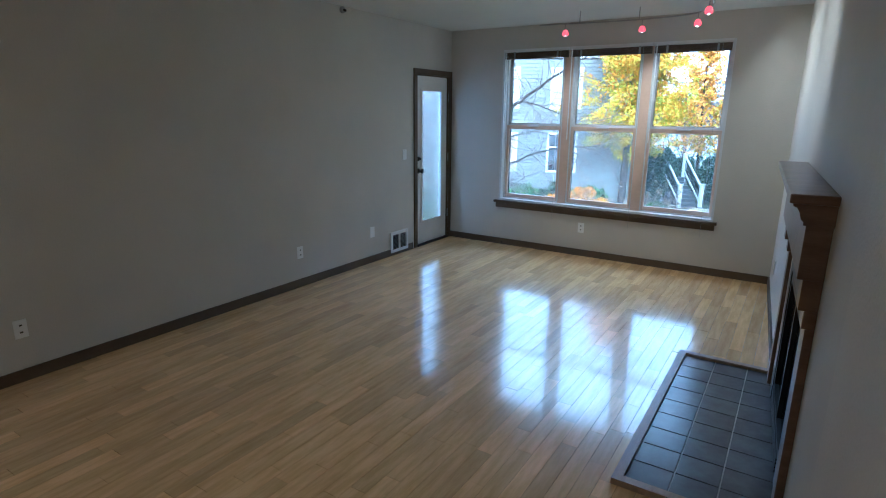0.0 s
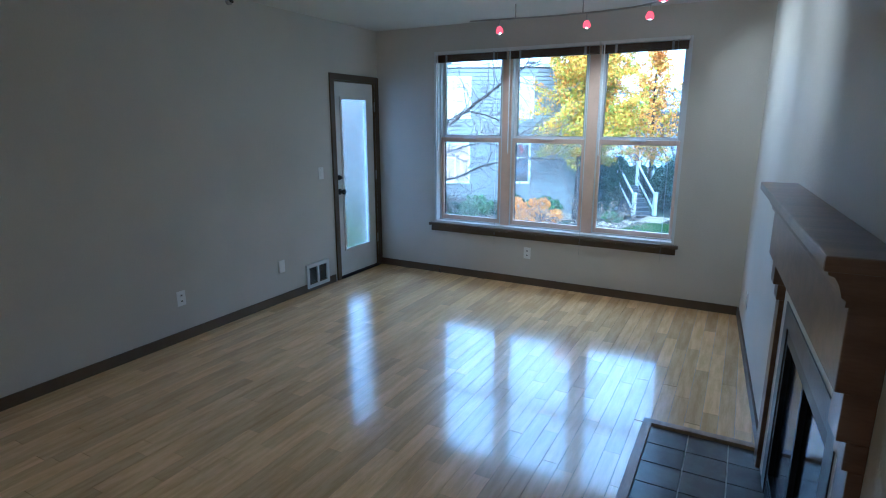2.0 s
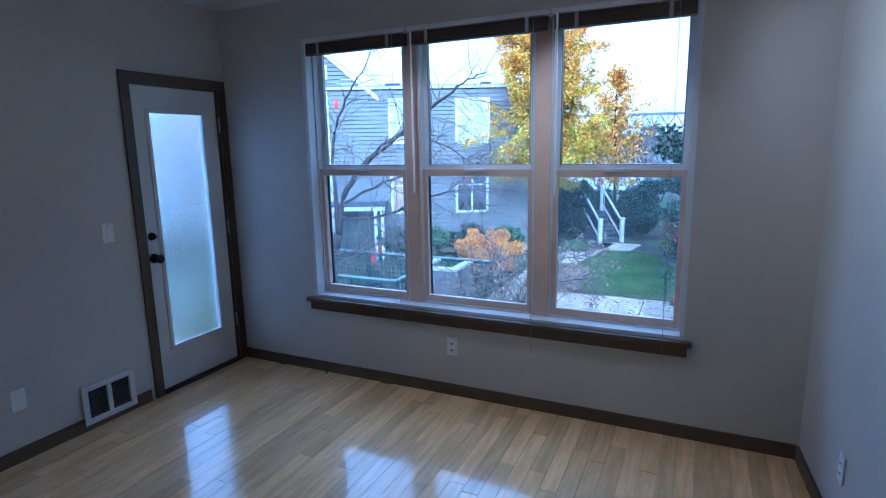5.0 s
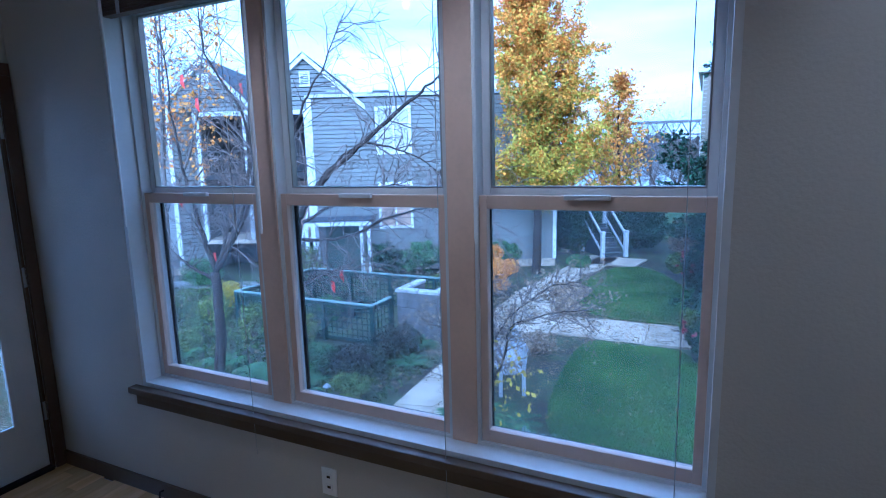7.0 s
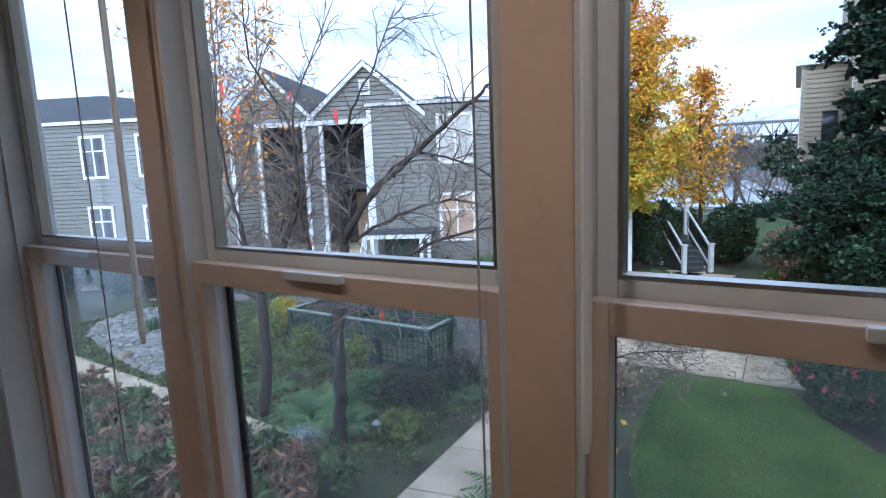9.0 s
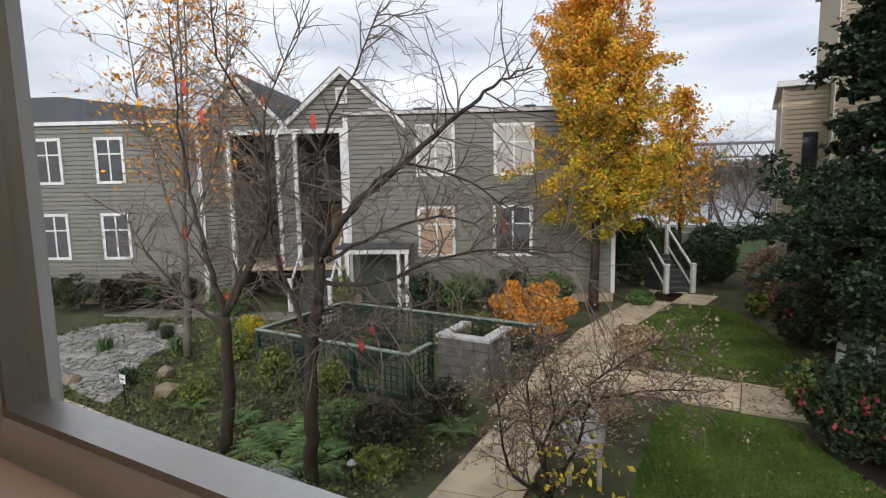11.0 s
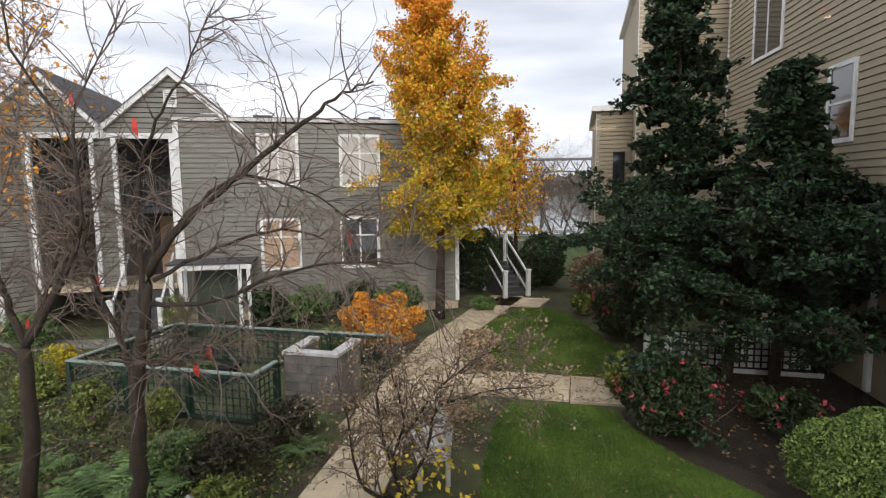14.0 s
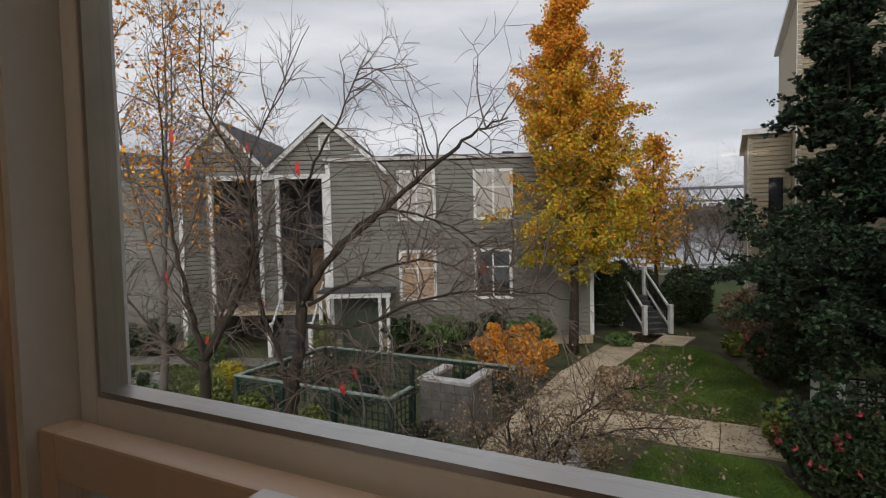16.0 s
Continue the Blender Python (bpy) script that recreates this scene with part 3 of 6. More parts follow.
for s in (-1, 1):
    x0, x1 = sorted((s * (HW - 0.005), s * (HW - 0.105)))
    part("bracket", fb(x0, x1, 0, 0.065, 0.93, 1.05, 0.004), M_WOOD, fire, "wooden bracket block")
    part("bracket", fb(x0, x1, 0, 0.045, 0.86, 0.93, 0.004), M_WOOD, fire, "wooden bracket block")
    part("pilaster", fb(x0, x1, 0, 0.032, 0.0, 0.86, 0.004), M_WOOD, fire, "wooden pilaster")
bm = bmesh.new()
ow, oz = 0.44, 0.80
box(bm, -HW + 0.105, -ow - 0.09, 0, 0.012, 0, 1.05)
box(bm, ow + 0.09, HW - 0.105, 0, 0.012, 0, 1.05)
box(bm, -ow - 0.09, ow + 0.09, 0, 0.012, oz + 0.09, 1.05)
part("surround", bm, M_WALL, fire, "painted surround board")
bm = bmesh.new()
box(bm, -ow - 0.09, -ow, 0, 0.016, 0.0, oz + 0.09)
box(bm, ow, ow + 0.09, 0, 0.016, 0.0, oz + 0.09)
box(bm, -ow, ow, 0, 0.016, oz, oz + 0.09)
part("slate_border", bm, M_SLATE, fire, "dark slate border")
bm = bmesh.new()
box(bm, -ow, -ow + 0.03, -0.02, 0.01, 0.02, oz)
box(bm, ow - 0.03, ow, -0.02, 0.01, 0.02, oz)
box(bm, -ow + 0.03, ow - 0.03, -0.02, 0.01, oz - 0.06, oz)
box(bm, -ow + 0.03, ow - 0.03, -0.02, 0.01, 0.02, 0.12)
for k in range(4):
    box(bm, -ow + 0.05, ow - 0.05, 0.01, 0.016, 0.035 + 0.02 * k, 0.045 + 0.02 * k)
part("firebox_frame", bm, M_BLACK, fire, "black louvred metal frame")
bm = bmesh.new()
box(bm, -ow, ow, -0.29, -0.28, 0.02, oz)
box(bm, -ow, -ow + 0.01, -0.28, -0.02, 0.02, oz)
box(bm, ow - 0.01, ow, -0.28, -0.02, 0.02, oz)
box(bm, -ow, ow, -0.28, -0.02, 0.01, 0.02)
part("firebox", bm, M_BLACK, fire, "black firebox")
part("glass", fb(-ow + 0.03, ow - 0.03, -0.016, -0.012, 0.12, oz - 0.06), mat("smoked_fire_glass", (0.012, 0.012, 0.013), 0.12, spec=0.35), fire, "dark smoked glass front")
part("door_post", fb(-0.012, 0.012, -0.012, 0.008, 0.12, oz - 0.06), M_BLACK, fire, "black middle post")
for k, (x, z, r) in enumerate(((-0.12, 0.16, 0.03), (0.1, 0.165, 0.035), (0.0, 0.22, 0.03))):
    part("log", tube(bmesh.new(), [(x - 0.14, -0.18, z), (x, -0.14, z + 0.01), (x + 0.14, -0.16, z)], [r * 0.8, r, r * 0.85], 8), M_BARK, fire, "charred gas log")

# hearth
HX, HY0, HY1 = -0.19, 2.31, 3.98
hearth = thing("hearth", pose(0, 0, 0), "flush hearth of dark grey glazed tiles edged with oak", "hearth")
hearth["kind"] = "structure"
bm = bmesh.new()
prism(bm, [(HX, HY0), (xr(HY0), HY0), (xr(HY0), HY0 + 0.045), (HX + 0.045, HY0 + 0.045)], -0.01, 0.03)
prism(bm, [(HX, HY0), (HX + 0.045, HY0 + 0.045), (HX + 0.045, HY1 - 0.045), (HX, HY1)], -0.01, 0.03)
prism(bm, [(HX, HY1), (HX + 0.045, HY1 - 0.045), (xr(HY1), HY1 - 0.045), (xr(HY1), HY1)], -0.01, 0.03)
part("hearth_border", bm, M_OAKTRIM, hearth, "rounded oak border strips")
part("grout_bed", prism(bmesh.new(), [(HX + 0.045, HY0 + 0.045), (xr(HY0), HY0 + 0.045), (xr(HY1), HY1 - 0.045), (HX + 0.045, HY1 - 0.045)], -0.01, 0.008), M_GROUT, hearth, "pale grout")
"""tiles"""
nx, ny = 3, 9
tw = (HY1 - HY0 - 0.09) / ny
for j in range(ny):
    y0, y1 = HY0 + 0.045 + j * tw + 0.003, HY0 + 0.045 + (j + 1) * tw - 0.003
    for i in range(nx):
        x0 = HX + 0.048 + i * 0.19
        x1 = x0 + 0.184 if i < 2 else xr(y0) - 0.004
        bm = B(x0, x1, y0, y1, 0.006, 0.013, bevel=0.0025)
        part("tile", bm, M_TILE, hearth)

# ---- outdoors ----
HO = pose(-13.58, 20.97, 0, 0, 0, 26)   # facade frame: x along it, y into the house


def siding(bm, s0, s1, z0, z1, y=0.0, step=0.155, gable=None):
    """Lap boards from s0 to s1; gable(z) gives the span at a height."""
    z = z0
    while z < z1 - 0.01:
        t = min(z + step, z1)
        a0, a1 = gable(z) if gable else (s0, s1)
        b0, b1 = gable(t) if gable else (s0, s1)
        v = [bm.verts.new(p) for p in ((a0, y - 0.045, z), (a1, y - 0.045, z), (b1, y - 0.03, t - 0.024), (b0, y - 0.03, t - 0.024), (a0, y + 0.0, z), (a1, y + 0.0, z))]
        bm.faces.new(v[:4])
        bm.faces.new((v[0], v[4], v[5], v[1]))
        z = t


def house_window(house, s0, s1, z0, z1, y, fill, cross=True, m=None):
    """A framed window with a cross of muntins, proud of the siding."""
    fr = part("window", ring(bmesh.new(), s0, s1, z0, z1, 0.1, 0.1, 0.1, y - 0.06, y + 0.02), M_GTRIM, house, "white framed window", m)
    part("pane", B(s0 + 0.1, s1 - 0.1, y - 0.034, y - 0.028, z0 + 0.1, z1 - 0.1), M_PANE if fill is None else fill, fr, "dark pane" if fill is None else "pane with a lowered blind")
    if cross:
        bm = bmesh.new()
        sm = (s0 + s1) / 2
        zm = z0 + (z1 - z0) * 0.64
        box(bm, sm - 0.03, sm + 0.03, y - 0.055, y - 0.035, z0 + 0.1, z1 - 0.1)
        box(bm, s0 + 0.1, sm - 0.03, y - 0.055, y - 0.035, zm - 0.025, zm + 0.025)
        box(bm, sm + 0.03, s1 - 0.1, y - 0.055, y - 0.035, zm - 0.025, zm + 0.025)
        part("muntin", bm, M_GTRIM, fr, "white muntin cross")
    return fr


gm = thing("grey_house", HO, "two-storey grey-green lap-sided house with twin gables, white trim and porch stairs", "house")
bm = bmesh.new()
siding(bm, 0, 9.0, -2.3, 3.75)
part("wall", bm, M_SIDE, gm, "grey-green lap siding")
part("wall_core", B(0.0, 9.0, 0.004, 7.0, G, 3.75), M_SIDE, gm, "grey-green wall")
bm = bmesh.new()
box(bm, -0.08, 9.1, -0.1, 7.1, 3.79, 3.9)
part("roof_cap", bm, M_CAP, gm, "flat roof coping")
part("roof_deck", B(-0.05, 9.05, -0.05, 7.05, 3.9, 3.93), M_ROOF, gm, "dark flat roof")
part("roof_vent", B(2.25, 2.85, 1.0, 1.5, 3.93, 4.12), M_ROOF, gm, "dark roof vent box")
part("roof_vent", B(6.1, 6.5, 1.0, 1.5, 3.93, 4.12), M_ROOF, gm, "dark roof vent box")
part("corner_board", B(-0.02, 0.14, -0.06, 0.0, -2.3, 3.75), M_GTRIM, gm, "white corner board")
part("corner_board", B(8.9, 9.03, -0.06, 0.0, -2.3, 3.75), M_GTRIM, gm, "white corner board")
part("water_table", B(0.0, 9.0, -0.02, 0.004, G, -2.3), M_CONC, gm, "concrete plinth")
for s0, s1, z0, z1, f in ((2.42, 3.72, 1.72, 3.44, M_SHADEB), (5.0, 6.34, 1.70, 3.42, M_SHADEB), (2.42, 3.70, -1.0, 0.72, M_SHADEP), (4.97, 6.28, -1.0, 0.72, None)):
    house_window(gm, s0, s1, z0, z1, -0.02, f)
# twin gables over the recessed entry bays
for c, hw, apex in ((-0.05, 2.0, 5.36), (-3.68, 1.62, 5.30)):
    foot = 3.62
    bm = bmesh.new()
    siding(bm, 0, 0, 3.42, apex - 0.1, y=0.12, gable=lambda z, c=c, hw=hw, apex=apex: (c - hw * min(1, (apex - z) / (apex - foot)), c + hw * min(1, (apex - z) / (apex - foot))))
    part("gable_wall", bm, M_SIDE, gm, "grey-green gable siding")
    bm = bmesh.new()
    for s in (-1, 1):
        q = [(c, apex), (c + s * (hw + 0.12), foot - 0.1), (c + s * (hw + 0.12), foot - 0.3), (c, apex - 0.2)]
        a = [bm.verts.new((x, -0.08, z)) for x, z in q]
        b = [bm.verts.new((x, 0.12, z)) for x, z in q]
        bm.faces.new(a), bm.faces.new(b[::-1])
        for i in range(4):
            bm.faces.new((a[i], b[i], b[(i + 1) % 4], a[(i + 1) % 4]))
    part("bargeboard", bm, M_GTRIM, gm, "white bargeboard")
    bm = bmesh.new()
    for s in (-1, 1):
        q = [(c, apex + 0.03), (c + s * (hw + 0.15), foot - 0.1)]
        v = [bm.verts.new(p) for p in ((q[0][0], -0.1, q[0][1]), (q[1][0], -0.1, q[1][1]), (q[1][0], 7, q[1][1]), (q[0][0], 7, q[0][1]))]
        bm.faces.new(v)
        v = [bm.verts.new(p) for p in ((q[0][0], -0.1, q[0][1] - 0.05), (q[1][0], -0.1, q[1][1] - 0.05), (q[1][0], 7, q[1][1] - 0.05), (q[0][0], 7, q[0][1] - 0.05))]
        bm.faces.new(v)
    part("roof", bm, M_ROOF, gm, "dark shingle gable roof")
    v = part("gable_vent", ring(bmesh.new(), c - 0.19, c + 0.19, 4.2, 4.72, 0.05, 0.05, 0.05, 0.02, 0.12), M_GTRIM, gm, "white louvred gable vent")
    bm = bmesh.new()
    for k in range(7):
        box(bm, c - 0.14, c + 0.14, 0.04, 0.09, 4.26 + 0.062 * k, 4.285 + 0.062 * k)
    part("slat", bm, M_GTRIM, v, "white vent slats")
    part("vent_back", B(c - 0.14, c + 0.14, 0.098, 0.11, 4.25, 4.67), M_INSIDE, v, "dark vent opening")
part("beam", B(-4.15, 0.0, -0.02, 0.14, 3.24, 3.4), M_GTRIM, gm, "white beam over the entry bays")
for s in (-4.1, -2.4, -1.78, -0.16):
    part("post", B(s, s + 0.13, -0.02, 0.12, -1.3, 3.24), M_GTRIM, gm, "tall white entry post")
bm = bmesh.new()
siding(bm, -2.27, -1.78, -1.3, 3.24, y=0.1)
part("pier_wall", bm, M_SIDE, gm, "grey-green siding between the bays")
part("recess_back", B(-4.2, 0.0, 2.4, 2.5, G, 3.6), M_INSIDE, gm, "porch back wall with recess shade in its colour")
part("recess_side", B(-4.25, -4.12, 0.1, 2.4, G, 3.6), M_SIDE, gm, "grey-green porch side wall")
part("porch_floor", B(-4.12, 0.0, 0.1, 2.4, -1.45, -1.3), M_CONC, gm, "raised porch floor")
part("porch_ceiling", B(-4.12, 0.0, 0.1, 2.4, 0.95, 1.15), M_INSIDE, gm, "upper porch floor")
for s0, s1 in ((-3.97, -2.4), (-1.65, -0.16)):
    bm = bmesh.new()
    box(bm, s0, s1, 0.02, 0.07, 2.0 - 0.05, 2.0)
    box(bm, s0, s1, 0.02, 0.07, 1.2, 1.25)
    for k in range(int((s1 - s0) / 0.12)):
        box(bm, s0 + 0.06 + 0.12 * k, s0 + 0.09 + 0.12 * k, 0.03, 0.06, 1.25, 1.95)
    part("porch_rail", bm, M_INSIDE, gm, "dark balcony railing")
part("entry_door", B(-1.2, -0.4, 2.36, 2.4, -1.3, 0.75), M_SHADEP, gm, "entry door")
# stairs to the entry
st = thing("entry_stairs", HO @ pose(-0.25, 0.6, 0), "grey-tread entry stairs with white newel posts", "stairs", "stairs of the grey house")
for k in range(7):
    part("riser", B(-1.38, -0.2, -1.75 + 0.27 * k, -1.48 + 0.27 * k, G, G + 0.185 * (k + 1) - 0.04), M_SLATE, st, "dark riser")
    part("tread", B(-1.4, -0.18, -1.79 + 0.27 * k, -1.5 + 0.27 * k, G + 0.185 * (k + 1) - 0.04, G + 0.185 * (k + 1)), M_TREAD, st, "grey worn tread")
for s in (-1.53, -0.2):
    part("newel_post", B(s, s + 0.15, -1.9, -1.75, G, G + 1.05, bevel=0.01), M_GTRIM, st, "white newel post")
    part("post_cap", B(s - 0.02, s + 0.17, -1.92, -1.73, G + 1.05, G + 1.1, bevel=0.01), M_GTRIM, st, "white post cap")
    for dz in (0.86,):
        bm = bmesh.new()
        q = [(-1.75, G + dz), (0.0, -1.3 + dz), (0.0, -1.22 + dz), (-1.75, G + dz + 0.08)]
        a = [bm.verts.new((s + 0.04, y, z)) for y, z in q]
        b = [bm.verts.new((s + 0.1, y, z)) for y, z in q]
        bm.faces.new(a), bm.faces.new(b[::-1])
        for i in range(4):
            bm.faces.new((a[i], b[i], b[(i + 1) % 4], a[(i + 1) % 4]))
        part("handrail", bm, M_GTRIM, st, "white sloping rail")
# small white-posted porch by the facade
pc = thing("entry_canopy", HO, "white-posted garden canopy with a dark green door below", "canopy")
part("beam", B(-0.1, 2.25, -1.3, -1.15, -0.72, -0.56), M_GTRIM, pc, "white canopy beam")
part("canopy_roof", B(-0.15, 2.3, -1.35, -0.03, -0.56, -0.5), M_ROOF, pc, "flat canopy roof")
for s in (-0.08, 0.18, 1.84, 2.1):
    part("post", B(s, s + 0.11, -1.28, -1.17, G, -0.72), M_GTRIM, pc, "white canopy post")
part("door_panel", B(0.4, 1.75, -0.06, -0.03, G, -0.72), mat("dull_green_door", (0.06, 0.085, 0.06), 0.6), pc, "dull green panel")

# wing further off
wing = thing("grey_house_wing", HO, "two-storey grey-green wing with white framed windows and a dark hipped roof", "house")
bm = bmesh.new()
siding(bm, -20, -5.05, -2.3, 3.7, y=-0.0)
part("wall", bm, M_SIDE, wing, "grey-green lap siding")
part("wall_core", B(-20, -5.05, 0.004, 6.0, G, 3.7), M_SIDE, wing, "grey-green wall")
bm = bmesh.new()
siding(bm, 0.0, 1.2, -2.3, 3.6)
part("return_wall", bm, M_SIDE, wing, "grey-green return wall", pose(-5.05, 0.0, 0, 0, 0, 40))
part("corner_board", B(-5.15, -5.0, -0.06, 0.0, -2.3, 3.7), M_GTRIM, wing, "white corner board")
part("roof_cap", B(-20.1, -4.95, -0.14, 6.1, 3.7, 3.82), M_GTRIM, wing, "pale eaves board")
part("water_table", B(-20, -5.05, -0.02, 0.004, G, -2.3), M_CONC, wing, "concrete plinth")
for s0, s1 in ((-11.0, -9.95), (-8.75, -7.7), (-14.2, -13.1), (-16.6, -15.5)):
    for z0, z1 in ((1.68, 3.28), (-0.98, 0.66)):
        house_window(wing, s0, s1, z0, z1, -0.02, None)
bm = bmesh.new()
v = [bm.verts.new(p) for p in ((-20, -0.1, 3.82), (-5.3, 0.3, 3.82), (-6.6, 2.2, 4.4), (-11.8, 2.6, 5.1), (-20, 2.6, 5.1), (-12.6, -0.1, 3.82))]
bm.faces.new((v[5], v[1], v[2], v[3]))
bm.faces.new((v[0], v[5], v[3], v[4]))
part("roof", bm, M_ROOF, wing, "dark shingle roof slope")

# beige building on the east side
be = thing("beige_building", pose(0, 0, 0), "three-storey beige lap-sided apartment building with white framed windows", "building")
W0, W1 = Vector((4.9, 13.0)), Vector((3.55, 27.6))
BA = math.degrees(math.atan2(W1.y - W0.y, W1.x - W0.x))
BL = (W1 - W0).length
BM = pose(W0.x, W0.y, 0, 0, 0, BA)   # x north along the wall, y to the west is positive, so the face looks along +y
bm = bmesh.new()
siding(bm, -6, BL, -2.3, 8.5, step=0.165)
w = part("wall", bm, M_BEIGE, be, "beige lap siding", BM @ Matrix.Diagonal((1, -1, 1, 1)))
part("wall_core", B(-6, BL, -8, -0.004, G, 8.5), M_BEIGE, be, "beige wall", BM)
part("corner_board", B(BL - 0.15, BL + 0.02, 0, 0.04, -2.3, 8.5), M_GTRIM, be, "white corner board", BM)

# ---- ground ----
rng = np.random.default_rng(7)


def outline(name, pts, z, material, label, thick=0.05):
    return structure(name, prism(bmesh.new(), pts, z - thick, z), material, label)


def curve2(pts, n=5):
    """A closed smooth plan outline."""
    out, P, k = [], [Vector(p) for p in pts], len(pts)
    for i in range(k):
        a, b, c, d = P[(i - 1) % k], P[i], P[(i + 1) % k], P[(i + 2) % k]
        for j in range(n):
            t = j / n
            out.append(tuple(0.5 * (2 * b + (c - a) * t + (2 * a - 5 * b + 4 * c - d) * t * t + (3 * b - a - 3 * c + d) * t ** 3)))
    return out


def ground_mesh():
    xs = np.concatenate([np.linspace(-90, -20, 12), np.arange(-19.5, 6, 0.25), np.linspace(6.5, 90, 12)])
    ys = np.concatenate([np.arange(YW + 0.25, 28, 0.25), np.linspace(29, 700, 30)])
    X, Y = np.meshgrid(xs, ys)
    Z = np.full(X.shape, G - 0.035)
    near = (X > -19.5) & (X < 6) & (Y < 28)
    Z += np.where(near, rng.uniform(-0.02, 0.012, X.shape), -0.02)
    nx = len(xs)
    faces = [(j * nx + i, j * nx + i + 1, (j + 1) * nx + i + 1, (j + 1) * nx + i) for j in range(len(ys) - 1) for i in range(nx - 1)]
    return [tuple(v) for v in np.stack([X, Y, Z], -1).reshape(-1, 3)], faces


v, f = ground_mesh()
tagged(raw("ground", v, f, M_DIRT, label="wet mossy soil under the whole garden"), kind="structure")
LAWN1 = curve2([(-2.75, 16.35), (-1.7, 16.75), (-0.75, 16.7), (-0.35, 15.9), (0.3, 14.95), (1.3, 13.9), (2.3, 12.0), (2.3, 8.6), (-0.9, 8.4), (-1.5, 11.4), (-2.55, 12.7)])
LAWN2 = curve2([(-4.2, 21.2), (-3.9, 23.6), (-3.1, 25.3), (-2.2, 25.3), (-1.4, 24.0), (-0.7, 22.0), (-0.35, 20.2), (-0.5, 18.9), (-1.9, 18.75), (-3.2, 19.1)])
outline("lawn", LAWN1, G, M_LAWN, "mown green lawn with a few fallen leaves")
outline("lawn", LAWN2, G, M_LAWN, "mown green lawn behind the cross path")
outline("lawn", [(-2.2, 33), (1.2, 33), (1.6, 46), (-3.0, 46)], G + 0.01, M_LAWN, "distant strip of lawn")
bm = bmesh.new()
walk_pieces = []
for k in range(5):
    y0 = 8.6 + 1.22 * k
    walk_pieces.append([(-4.95 - 0.05 * k, y0), (-3.65 - 0.1 * k, y0 + 0.25), (-3.65 - 0.1 * (k + 1), y0 + 1.46), (-4.95 - 0.05 * (k + 1), y0 + 1.21)])
for k in range(5):
    for i in range(2):
        x0, y0 = -5.55 + 0.95 * i, 14.95 + 1.25 * k
        walk_pieces.append([(x0 + (0 if k < 2 or i else -0.0), y0), (x0 + 0.94, y0), (x0 + 0.94, y0 + 1.24), (x0, y0 + 1.24)])
for k in range(3):
    x0 = -3.62 + 1.06 * k
    walk_pieces.append([(x0, 17.0), (x0 + 1.05, 17.05), (x0 + 1.05, 18.5), (x0, 18.55)])
for k in range(5):
    y0 = 21.2 + 1.25 * k
    walk_pieces.append([(-5.5 + 0.16 * k, y0), (-4.4 + 0.2 * k, y0), (-4.2 + 0.2 * k, y0 + 1.24), (-5.34 + 0.16 * k, y0 + 1.24)])
walk_pieces.append([(-4.5, 25.6), (-2.7, 25.6), (-2.4, 27.2), (-4.4, 27.2)])
for k in range(8):
    x0 = -17.5 + 1.32 * k
    walk_pieces.append([(x0, 10.85 - 0.035 * k), (x0 + 1.31, 10.85 - 0.035 * k), (x0 + 1.31, 11.75 - 0.05 * k), (x0, 11.78 - 0.05 * k)])
for k in range(6):
    x0 = -20 + 1.25 * k
    walk_pieces.append([(x0, 16.1 + 0.42 * k), (x0 + 1.24, 16.5 + 0.42 * k), (x0 + 1.24, 17.5 + 0.42 * k), (x0, 17.1 + 0.42 * k)])
pave = thing("pavement", pose(0, 0, 0), "aged tan concrete garden walks in jointed slabs", "path")
pave["kind"] = "structure"


def inside(px, py, poly):
    p = np.array(poly)
    q = np.roll(p, -1, 0)
    hit = np.zeros(len(px), bool)
    for (x1, y1), (x2, y2) in zip(p, q):
        c = ((y1 > py) != (y2 > py)) & (px < (x2 - x1) * (py - y1) / (y2 - y1 + 1e-12) + x1)
        hit ^= c
    return hit


def scatter(poly, n, seed=0):
    g = np.random.default_rng(seed)
    p = np.array(poly)
    lo, hi = p.min(0), p.max(0)
    q = g.uniform(lo, hi, (n, 2))
    return q[inside(q[:, 0], q[:, 1], poly)]


def cards(name, P, size, material, parent=None, label="", seed=1, flat=0.0, aspect=1.6, up=None, fold=True, kind=""):
    """Small folded leaves at points P."""
    g = np.random.default_rng(seed)
    n = len(P)
    P = np.asarray(P, float)
    s = size * g.uniform(0.6, 1.3, (n, 1))
    d = g.normal(size=(n, 3))
    d[:, 2] *= 1 - flat
    if up is not None:
        d += np.asarray(up)
    d /= np.linalg.norm(d, axis=1, keepdims=True)
    e = g.normal(size=(n, 3))
    e[:, 2] *= 1 - flat
    e -= (e * d).sum(1, keepdims=True) * d
    e /= np.linalg.norm(e, axis=1, keepdims=True)
    nn = np.cross(d, e)
    a, b = d * s * aspect / 2, e * s / 2
    c = nn * s * 0.18
    V = np.stack([P - a, P + b + c, P + a, P - b + c], 1).reshape(-1, 3)
    F = [(4 * i, 4 * i + 1, 4 * i + 2, 4 * i + 3) for i in range(n)]
    ob = raw(name, [tuple(v) for v in V], F, material, parent, label)
    if kind:
        ob["kind"] = kind
    return ob


